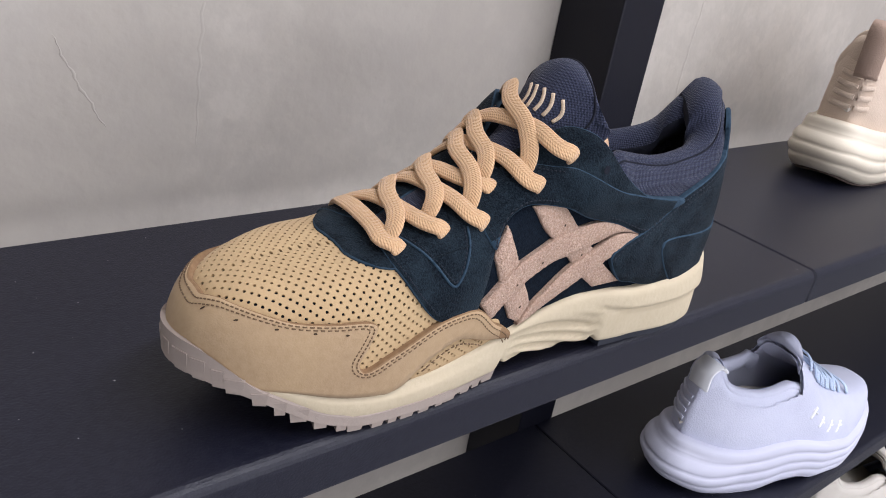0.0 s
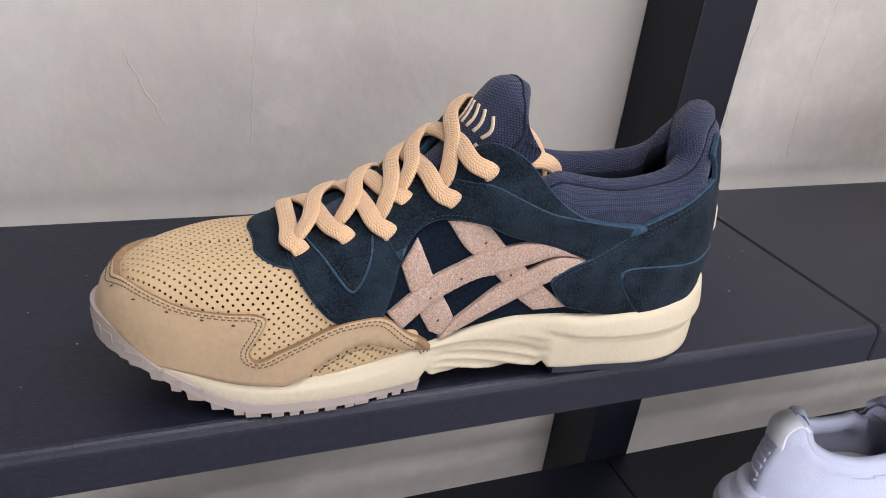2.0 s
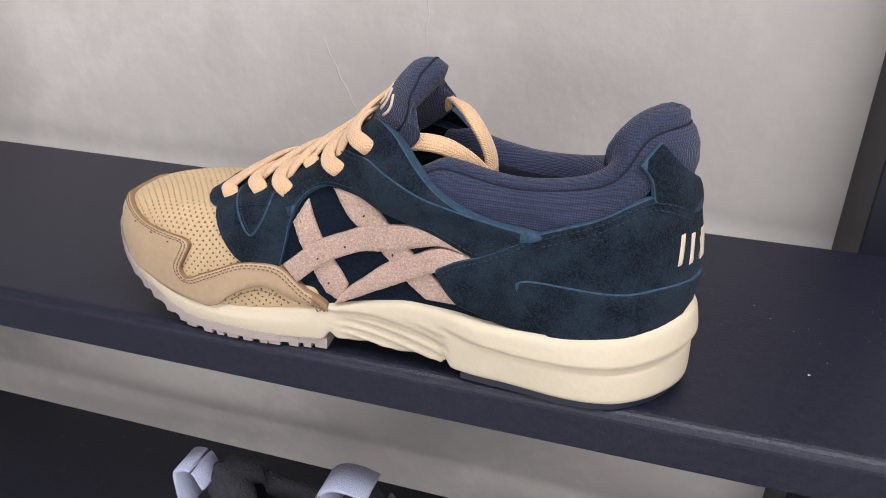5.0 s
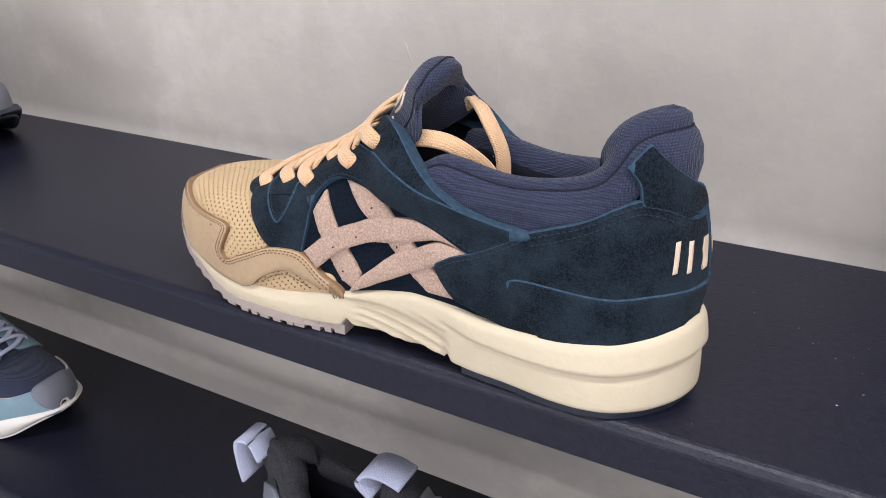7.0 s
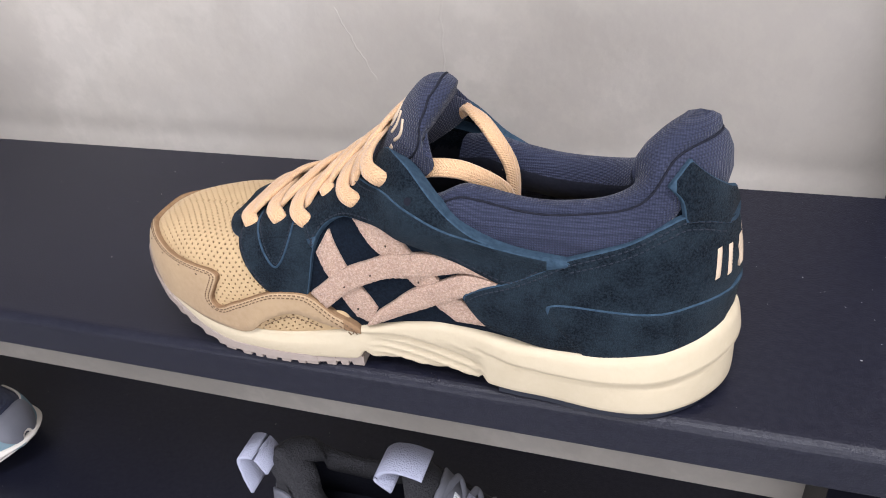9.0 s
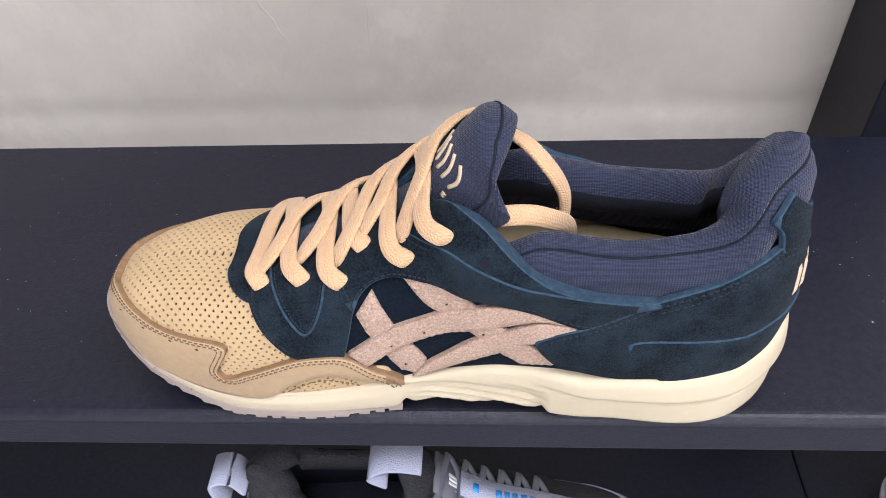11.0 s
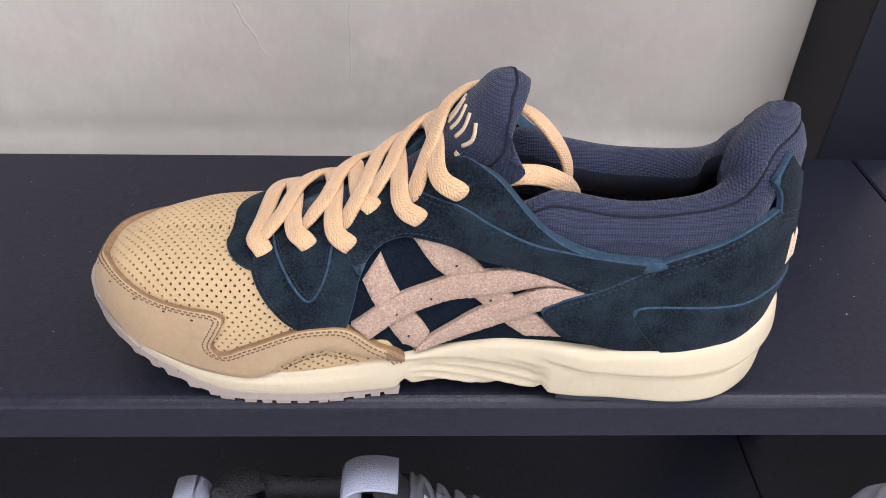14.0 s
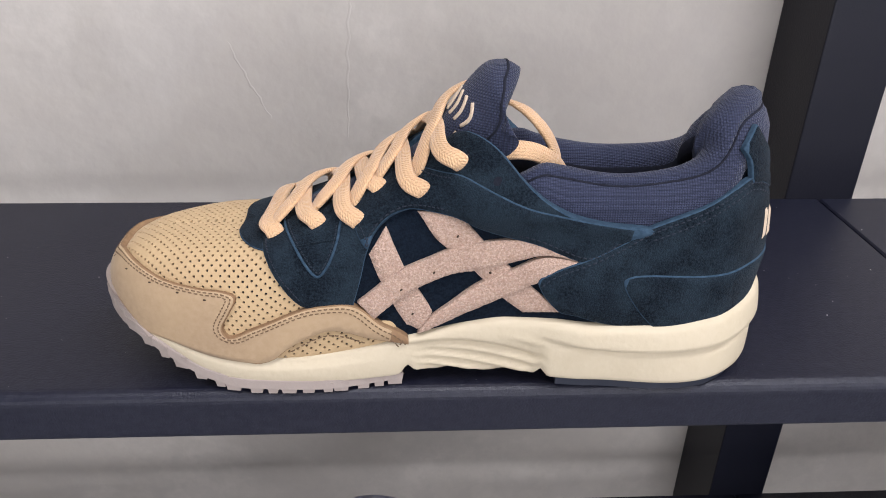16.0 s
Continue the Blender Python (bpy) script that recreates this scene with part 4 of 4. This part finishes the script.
def stroke_on_tongue(s0, a0, s1, a1, bow=0.0, w=0.0008):
    """A short bowed stroke of raised thread."""
    u = span(0, 1, 11)
    k = [(s0 + (s1 - s0) * t, a0 + (a1 - a0) * t + bow * math.sin(math.pi * t)) for t in u]
    pts, nn = zip(*[tongue_at(p, q) for p, q in k])
    nn = [n + np.array([0, 0.9 * q, 0]) for n, (p, q) in zip(nn, k)]
    sweep("embroidered_stroke", pts, nn, [(-w, -0.0004), (w, -0.0004), (w, 0.0003), (0.5 * w, 0.0006), (-0.5 * w, 0.0006), (-w, 0.0003)], BEIGE_THREAD, tongue, "beige embroidered mark")


for a, bow in ((-0.50, -0.06), (-0.34, -0.04), (-0.17, -0.05), (0.0, -0.03), (0.16, -0.05)):
    stroke_on_tongue(0.705, a - 0.02, 0.785, a + 0.06, bow)
stroke_on_tongue(0.672, -0.55, 0.684, -0.54, 0.0, 0.0011)

# plain raised bars where the heel carries its embroidered mark
for pts in ([(0.1347, 0.125), (0.1362, 0.178), (0.1378, 0.178), (0.1363, 0.125)], [(0.1390, 0.118), (0.1400, 0.172), (0.1412, 0.170), (0.1402, 0.118)], [(0.1429, 0.112), (0.1434, 0.165), (0.1441, 0.165), (0.1437, 0.112)]):
    for far in (False, True):
        panel("embroidered_bar", [p for q in pts for p in (q, q)], 0.0047, BEIGE_THREAD, shoe, gap=0.002, far=far, thick=0.0012, label="beige embroidered heel mark", round_edge=0.0006)

# ---- laces ----
LACE_SEC = [(-0.0038, 0), (-0.0034, -0.0008), (0.0, -0.0010), (0.0034, -0.0008), (0.0038, 0), (0.0036, 0.0007), (0.0030, 0.0011), (0.0015, 0.0014), (0.0, 0.00145), (-0.0015, 0.0014), (-0.0030, 0.0011), (-0.0036, 0.0007)]


def lace(knots, n=48, label="flat peach cotton lace"):
    """A flat lace over the throat through (x, v, lift) knots."""
    k = dense([(a, b * GIRTH, c) for a, b, c in knots], n)
    P = on_last(k[:, 0], k[:, 1] / GIRTH, k[:, 2])
    N = last_normal(k[:, 0], k[:, 1] / GIRTH)
    for _ in range(3):
        P[1:-1] = (P[:-2] + 2 * P[1:-1] + P[2:]) / 4
        N[1:-1] = (N[:-2] + 2 * N[1:-1] + N[2:]) / 4
    run = np.minimum(np.arange(n), np.arange(n)[::-1]) / (0.16 * n)
    taper = 0.30 + 0.70 * np.sqrt(np.clip(1 - (1 - np.clip(run, 0, 1)) ** 2, 0, 1))
    return sweep("lace", P, N, LACE_SEC, LACE_COTTON, shoe, label, scale=taper)


for i, (x, v) in enumerate(EYES):
    e, s = (0.0022, 0.0) if i == 5 else (0.0, 0.0055) if i == 0 else (0.0, 0.0)
    lace([(x + 0.0014, v - 0.014, -0.0065 + e), (x + 0.0010, v - 0.009, 0.0008 + e), (x + 0.0002, v + 0.006, 0.0040 + e), (x - 0.003, v + 0.030, 0.0050 + e), (x - 0.006 + s, 0.5, 0.0056), (x - 0.010 + 2 * s, 0.56, 0.0050), (x - 0.013 + 3 * s, 0.62, 0.0036), (x - 0.014 + 3 * s, 0.65, 0.0005)])
    if i < 5:
        u = min(v + 0.06, 0.465)
        lace([(x - 0.0045, u, 0.0015), (x + 0.003, 0.5 * u + 0.24, 0.0060), (x + 0.012, 0.505, 0.0078), (x + 0.019, 0.54, 0.0070), (x + 0.024, 0.585, 0.0050), (x + 0.027, 0.635, 0.0035), (x + 0.030, 0.66, 0.0005)])
free = dense([(0.006, 0.016, 1.1020), (0.017, 0.016, 1.1040), (0.026, 0.017, 1.1050), (0.035, 0.019, 1.1035), (0.043, 0.022, 1.0985), (0.049, 0.028, 1.0900), (0.051, 0.034, 1.076)], 50)
sweep("lace", free, np.array([(0.15, -0.85, 0.50)] * 50), LACE_SEC, LACE_COTTON, shoe, "loose lace end tucked into the shoe")
free = dense([(0.018, 0.060, 1.1050), (0.026, 0.058, 1.1115), (0.034, 0.051, 1.1115), (0.0425, 0.045, 1.1050), (0.0490, 0.043, 1.0940), (0.0500, 0.042, 1.074)], 50)
sweep("lace", free, np.array([(0.75, -0.45, 0.5)] * 50), LACE_SEC, LACE_COTTON, shoe, "loose lace end tucked into the shoe")

# loose cotton fibres standing off the laces
rng = random.Random(21)
V, F = [], []
for ob in [o for o in shoe.children if o.name.split(".")[0] == "lace"]:
    co = [v.co for v in ob.data.vertices]
    for v in rng.sample(list(ob.data.vertices), min(260, len(co))):
        n = (v.normal + Vector((rng.uniform(-1, 1), rng.uniform(-1, 1), rng.uniform(-1, 1))) * 0.8).normalized()
        t = n.orthogonal().normalized()
        base, h = v.co + t * rng.uniform(-0.0012, 0.0012), rng.uniform(0.0005, 0.0017)
        o = len(V)
        V += [base - t * 0.00004, base + t * 0.00004, base + n * h + t * rng.uniform(-0.0006, 0.0006)]
        F.append((o, o + 1, o + 2))
fuzz = mesh("lace_fuzz", V, F, LACE_COTTON, shoe, "fine peach fibres on the laces")
fuzz["kind"] = "stuff"

# ---- outsole ----
def outsole_slab(name, sel, top_lift, bottom_z, grow, material, label):
    i = np.nonzero(sel)[0]
    br = np.nonzero(np.diff(i) > 1)[0]
    if len(br):
        i = np.r_[i[br[0] + 1:], i[:br[0] + 1]]
    xy = OUT[i] + NRM[i] * (grow - 0.0016 * step((OUT[i, :1] + 0.125) / 0.02) * (grow > 0.002) - 0.0024 * step((OUT[i, :1] + 0.055) / 0.035) * (grow > 0.002) + 0.0040 * step((OUT[i, :1] - 0.065) / 0.045))
    zt = sole_bot[i] + top_lift(OUT[i, 0])
    zb = np.maximum(bottom_z(OUT[i, 0]), 1.0)
    n = len(i)
    V = np.concatenate([np.column_stack([xy, zt]), np.column_stack([xy, zb]), np.column_stack([xy - NRM[i] * 0.0009, zb - 0.0])])
    F = [(k, (k + 1) % n, n + (k + 1) % n, n + k) for k in range(n)] + [tuple(range(n, 2 * n))[::-1], tuple(range(n))]
    return mesh(name, V[:2 * n], F, material, shoe, label, smooth=False)


toe_rise = lambda x: 0.0014 + 0.0085 * step((-0.122 - x) / 0.020)
slab = outsole_slab("forefoot_outsole", OUT[:, 0] < -0.017, toe_rise, lambda x: sole_bottom(x) - 0.0030, 0.0046, TAUPE_RUBBER, "taupe rubber forefoot outsole")
heel_slab = outsole_slab("heel_outsole", OUT[:, 0] > 0.049, lambda x: 0.0006 + 0 * x, lambda x: sole_bottom(x) - 0.0044, 0.0006, NAVY_RUBBER, "black rubber heel outsole")
arc = np.r_[0, np.cumsum(np.linalg.norm(np.diff(OUT, axis=0), axis=1))]
rng = random.Random(4)
s, k = 0.0, 0
while s < arc[-1]:
    i = int(np.searchsorted(arc, s))
    wide = (0.0048, 0.0074, 0.0060)[k % 3]
    if i < NO and (OUT[i, 0] < -0.020 or OUT[i, 0] > 0.055):
        heel = OUT[i, 0] > 0
        o, n = OUT[i], NRM[i]
        t = np.array([-n[1], n[0]])
        zt = sole_bot[i] + (0.0002 if heel else 0.0004 + 0.55 * float(toe_rise(OUT[i, 0]) - 0.0014))
        zb = max(1.0, sole_bot[i] - (0.0044 if heel else 0.0058 - 0.0020 * float(step((-0.115 - OUT[i, 0]) / 0.02)))) if not heel else 1.0
        g = 0.0004 + 0.0042 * float(step((OUT[i, 0] - 0.065) / 0.045)) if heel else 0.0050 - 0.0020 * float(step((OUT[i, 0] + 0.125) / 0.02)) - 0.0022 * float(step((OUT[i, 0] + 0.055) / 0.035))
        V = []
        for a, b, z in ((-1, g, zt), (1, g, zt), (1, -0.016, zt), (-1, -0.016, zt), (-0.78, g - 0.0007, zb), (0.78, g - 0.0007, zb), (0.78, -0.016, zb), (-0.78, -0.016, zb)):
            p = o + t * a * wide / 2 + n * b
            V.append((p[0], p[1], z))
        mesh("tread_lug", V, [(0, 1, 5, 4), (1, 2, 6, 5), (2, 3, 7, 6), (3, 0, 4, 7), (4, 5, 6, 7), (3, 2, 1, 0)], NAVY_RUBBER if heel else TAUPE_RUBBER, heel_slab if heel else slab, smooth=False)
    s += wide + (0.0012 if k % 2 else 0.0018) * (0.5 if i < NO and OUT[i, 0] < -0.118 else 1)
    k += 1

# ---- the other shoes on display ----
def sneaker(name, label, place, upper, foam, tread, ridges=0, lift=0.0, flare=0.0, lace_mat=None, tongue_mat=None, collar_mat=None):
    """A display shoe built over the same last: place moves it from the last's own coordinates."""
    t = thing(name, label, "shoe")
    t.matrix_world = place
    pts = last(GX, GV) + np.array([0, 0, lift])
    pts[-1, :, 1] = 0.0375
    grid_mesh("upper", pts, upper, t, keep_display)
    grid_mesh("lining", on_last(GX, GV, -0.004 + 0 * GX) + np.array([0, 0, lift]), LINING if upper is BLACK_KNIT else upper, t, keep_display & (MID[..., 0] > -0.03), flip=True)
    grid_mesh("insole", insole + np.array([0, 0, lift]), LINING if upper is BLACK_KNIT else OFFWHITE_RUBBER, t, flip=True)
    grid_mesh("collar", COLLAR + np.array([0, 0, lift]), collar_mat or upper, t, flip=True)
    grid_mesh("tongue", TONGUE + np.array([0, 0, lift]), tongue_mat or upper, t, closed_v=True, flip=True)
    x = OUT[:, 0]
    top = welt_z(x) + lift + 0.004
    bot = 1.0 + 0.030 * step((-0.07 - x) / 0.085) ** 1.5 + 0.006 * step((x + 0.03) / 0.03) * step((0.055 - x) / 0.03) * (1 if lift else 0.6) + 0.014 * step((x - 0.11) / 0.05) * (flare > 0)
    rows = []
    for f in span(0, 1, 14 if not ridges else 8 * ridges + 1):
        d = 0.003 + 0.003 * math.sin(math.pi * f) + flare * step((x - 0.08) / 0.06) * (0.35 + 0.65 * math.sin(math.pi * min(f * 1.2, 1)))
        if ridges:
            d = d + 0.0022 * abs(math.sin(math.pi * f * ridges)) ** 0.6
        if f > 0.99:
            d = d - 0.004
        rows.append(np.column_stack([OUT + NRM * np.asarray(d * np.ones(NO))[:, None], bot + 0.003 + (top - bot - 0.003) * f]))
    rows = [np.column_stack([OUT - NRM * 0.01, bot + 0.003])] + rows + [np.column_stack([OUT - NRM * 0.004, top - 0.001])]
    grid_mesh("midsole", np.array(rows), foam, t, closed_v=True)
    ring_low = np.column_stack([OUT + NRM * 0.0015, bot])
    mesh("outsole", np.concatenate([np.column_stack([OUT + NRM * 0.0015, bot + 0.0032]), ring_low]), [(k, (k + 1) % NO, NO + (k + 1) % NO, NO + k) for k in range(NO)] + [tuple(range(NO, 2 * NO))[::-1], tuple(range(NO))], tread, t)
    if lace_mat:
        for i in range(6):
            x0 = -0.062 + 0.0125 * i
            for sgn in (1, -1):
                k = dense([(x0, 0.40 * GIRTH, 0.001), (x0 + 0.002, 0.43 * GIRTH, 0.005), (x0 + 0.006 * sgn, 0.5 * GIRTH, 0.0065 + 0.001 * sgn), (x0 + 0.010 * sgn, 0.57 * GIRTH, 0.005), (x0 + 0.010 * sgn, 0.61 * GIRTH, 0.001)], 22)
                P = on_last(k[:, 0], k[:, 1] / GIRTH, k[:, 2]) + np.array([0, 0, lift])
                r = 0.0017
                sweep("lace", P, last_normal(k[:, 0], k[:, 1] / GIRTH), [(1.5 * r * math.cos(a), 0.7 * r * math.sin(a)) for a in np.arange(8) * math.pi / 4], lace_mat, t)
    return t


def raise_part(ob, lift):
    ob.location.z = lift
    return ob


def webbing(t, pts, up_dirs, width, material, label, thick=0.0014):
    pts = dense(pts, 24)
    return sweep("pull_tab", pts, np.array([up_dirs] * 24), [(-width, -thick), (width, -thick), (width * 1.03, 0), (width, thick), (-width, thick), (-width * 1.03, 0)], material, t, label)


def laid(x, y, z, turn, pivot, size=1.0):
    """Puts the last's pivot point (x, y) at the place, turned about z."""
    return pose(x, y, z, 0, 0, turn) @ Matrix.Scale(size, 4) @ Matrix.Translation((-pivot[0], -pivot[1], -1.0))


HEEL, TOE = (0.1445, 0.040), (-0.1448, 0.042)

# white cushioned runner, toe past the shelf's front edge
white = sneaker("running_shoe", "white running shoe with thick ridged sole and pale blue laces", laid(0.322, 0.078, LOW_Z, 172, HEEL, 0.94), WHITE_KNIT, WHITE_FOAM, WHITE_FOAM, 4, 0.020, 0.017, PALE_BLUE)
webbing(white, [(0.121, 0.040, 1.139), (0.131, 0.040, 1.146), (0.141, 0.040, 1.141), (0.1425, 0.040, 1.122)], (1, 0, 0.3), 0.011, WHITE_PRINT, "white webbing pull tab")
for k in range(4):
    raise_part(panel("heel_ridge", [p for q in ((0.128, 0.10 + 0.035 * k), (0.1444, 0.085 + 0.035 * k), (0.1444, 0.10 + 0.035 * k), (0.128, 0.115 + 0.035 * k)) for p in (q, q)], 0.0022, WHITE_FOAM, white, gap=0.003), 0.020)
for k in range(4):
    x = 0.012 - 0.017 * k
    raise_part(panel("side_mark", [p for q in ((x, 0.845), (x - 0.003, 0.845), (x - 0.011, 0.765), (x - 0.008, 0.765)) for p in (q, q)], 0.0010, WHITE_PRINT, white, gap=0.003), 0.020)
    raise_part(panel("side_mark", [p for q in ((x - 0.004, 0.80), (x - 0.011, 0.80), (x - 0.012, 0.79), (x - 0.005, 0.79)) for p in (q, q)], 0.0010, WHITE_PRINT, white, gap=0.003), 0.020)

# beige cushioned runner
beige = sneaker("running_shoe", "beige running shoe with ivory ridged sole and webbing heel loop", laid(0.466, 0.102, 1.0, 193, HEEL, 0.95), BEIGE_KNIT, IVORY_FOAM, BROWN_RUBBER, 4, 0.018, 0.014, OFFWHITE_RUBBER)
webbing(beige, [(0.128, 0.040, 1.125), (0.142, 0.040, 1.152), (0.155, 0.040, 1.150), (0.156, 0.040, 1.128), (0.151, 0.040, 1.104)], (1, 0, 0.4), 0.010, BEIGE_TAB, "rosy beige webbing heel loop")
for k in range(4):
    for far in (False, True):
        raise_part(panel("heel_ridge", [p for q in ((0.134, 0.08 + 0.04 * k), (0.1444, 0.07 + 0.04 * k), (0.1444, 0.09 + 0.04 * k), (0.134, 0.10 + 0.04 * k)) for p in (q, q)], 0.0026, BEIGE_KNIT, beige, gap=0.003, far=far), 0.018)

# black and grey trail shoe
black = sneaker("trail_shoe", "black and grey trail shoe with lilac pull tabs", laid(-0.153, 0.055, LOW_Z, 180, HEEL), BLACK_KNIT, OFFWHITE_RUBBER, NAVY_RUBBER, 0, 0.002, 0.0, GREY_LEATHER)
for far in (False, True):
    panel("eyestay", QUARTER, 0.0022, BLACK_KNIT, black, far=far)
    panel("heel_counter", COUNTER, 0.0028, GREY_LEATHER, black, far=far)
panel("toe_overlay", [(-0.1444, 0.02), (-0.1444, 0.02), (-0.075, 0.02), (-0.075, 0.02), (-0.088, 0.20), (-0.118, 0.34), (-0.124, 0.5), (-0.118, 0.66), (-0.088, 0.80), (-0.075, 0.98), (-0.075, 0.98), (-0.1444, 0.98), (-0.1444, 0.98)], 0.0020, LILAC_WEB, black, label="lilac grey toe overlay")
panel("vamp", [(-0.122, 0.36), (-0.084, 0.22), (-0.074, 0.36), (-0.074, 0.64), (-0.084, 0.78), (-0.122, 0.64), (-0.126, 0.5)], 0.0012, GREY_LEATHER, black, label="grey mesh vamp")
webbing(black, [(0.130, 0.040, 1.116), (0.138, 0.040, 1.130), (0.148, 0.040, 1.128), (0.151, 0.040, 1.108), (0.149, 0.040, 1.090)], (1, 0, 0.3), 0.011, LILAC_WEB, "lilac grey webbing heel tab")
webbing(black, [(0.038, 0.034, 1.118), (0.048, 0.034, 1.128), (0.040, 0.034, 1.138), (0.028, 0.034, 1.140), (0.014, 0.034, 1.137)], (-0.4, 0, 1), 0.012, LILAC_WEB, "lilac grey tongue loop")
badge_pts, badge_n = zip(*[tongue_at(s, 0.0) for s in span(0.42, 0.78, 12)])
sweep("tongue_badge", [p + 0.0006 * n for p, n in zip(badge_pts, badge_n)], badge_n, [(-0.014, -0.0005), (0.014, -0.0005), (0.014, 0.0012), (0, 0.002), (-0.014, 0.0012)], GREY_LEATHER, black, "grey tongue badge")
for a0, w in ((-0.30, 0.0024), (-0.12, 0.0011), (0.0, 0.0011), (0.12, 0.0011), (0.24, 0.0011), (0.34, 0.0011)):
    p, nn = zip(*[tongue_at(s, a0) for s in span(0.58, 0.68, 5)])
    sweep("badge_mark", [q + 0.0028 * n for q, n in zip(p, nn)], nn, [(-w, 0), (w, 0), (w, 0.0004), (-w, 0.0004)], WHITE_PRINT, black, "white printed mark")
strip_pts = [on_last(x, 0.5, 0.0086) + np.array([0, 0, 0.002]) for x in span(-0.092, -0.004, 16)]
sweep("lace_strip", strip_pts, [(0, 0, 1)] * 16, [(-0.0085, -0.0006), (0.0085, -0.0006), (0.0085, 0.0006), (-0.0085, 0.0006)], LILAC_WEB, black, "lilac strip down the lacing")
for k, x in enumerate((-0.083, -0.077, -0.071, -0.062, -0.056, -0.050, -0.044, -0.038, -0.032, -0.016)):
    q = [on_last(x + d, 0.5, 0.0096) + np.array([0, 0, 0.002]) for d in (0, 0.0014, 0.0028, 0.0038)]
    sweep("strip_mark", q, [(0, 0, 1)] * 4, [(-0.003, -0.0003), (0.003, -0.0003), (0.003, 0.0003), (-0.003, 0.0003)], BLUE_PRINT, black, "blue printed bar")

# teal runner, toe only in view, and its neighbours
teal = sneaker("running_shoe", "teal-grey suede running shoe with navy mesh toe and offwhite sole", laid(-0.437, 0.085, LOW_Z, 181, TOE), NAVY_MESH, OFFWHITE_RUBBER, OFFWHITE_RUBBER, 0, 0.0, 0.0, LILAC_WEB)
panel("toe_cap", CAP, 0.0024, TEAL_SUEDE, teal, OFFWHITE_RUBBER, label="teal-grey suede toe cap")
panel("toe_tip", [(-0.1440, 0.10), (-0.1440, 0.10), (-0.136, 0.18), (-0.128, 0.34), (-0.130, 0.5), (-0.128, 0.66), (-0.136, 0.82), (-0.1440, 0.90), (-0.1440, 0.90)], 0.0034, GREY_LEATHER, teal, label="dark grey toe tip")
for far in (False, True):
    panel("quarter", QUARTER, 0.0027, TEAL_SUEDE, teal, far=far)
    panel("heel_counter", COUNTER, 0.0030, TEAL_SUEDE, teal, far=far)
grey = sneaker("running_shoe", "grey leather running shoe with black sole on upper shelf", laid(-0.459, 0.115, 1.0, 180, TOE), GREY_LEATHER, NAVY_RUBBER, NAVY_RUBBER, 0, 0.0, 0.0, WHITE_PRINT)
pale = sneaker("running_shoe", "offwhite running shoe on the bottom shelf", laid(0.72, 0.06, 2 * LOW_Z - 1.0, 175, HEEL), OFFWHITE_RUBBER, WHITE_FOAM, OFFWHITE_RUBBER, 3, 0.01, 0.006, WHITE_PRINT)

# ---- wear of the wall and shelf ----
rng = random.Random(11)
V, F = [], []
for k in range(520):
    x, y = rng.uniform(-0.5, 0.75), rng.uniform(0.004, SHELF_DEPTH - 0.002)
    z = 1.0 if k % 3 else LOW_Z
    r, a = rng.uniform(0.00010, 0.00034) * (1.6 if k % 17 == 0 else 1), rng.uniform(0, 6.28)
    o = len(V)
    for j in range(3):
        V.append((x + r * math.cos(a + 2.1 * j) * (1 + (j == 0)), y + r * math.sin(a + 2.1 * j), z + 0.00006))
    V.append((x, y, z + r * 0.9))
    F += [(o, o + 1, o + 3), (o + 1, o + 2, o + 3), (o + 2, o, o + 3)]
DUST = mat("dust", (0.55, 0.53, 0.5), 0.9)
tagged(mesh("dust", V, F, DUST, smooth=False), "pale specks of dust scattered on the black shelves", "dust", kind="stuff")
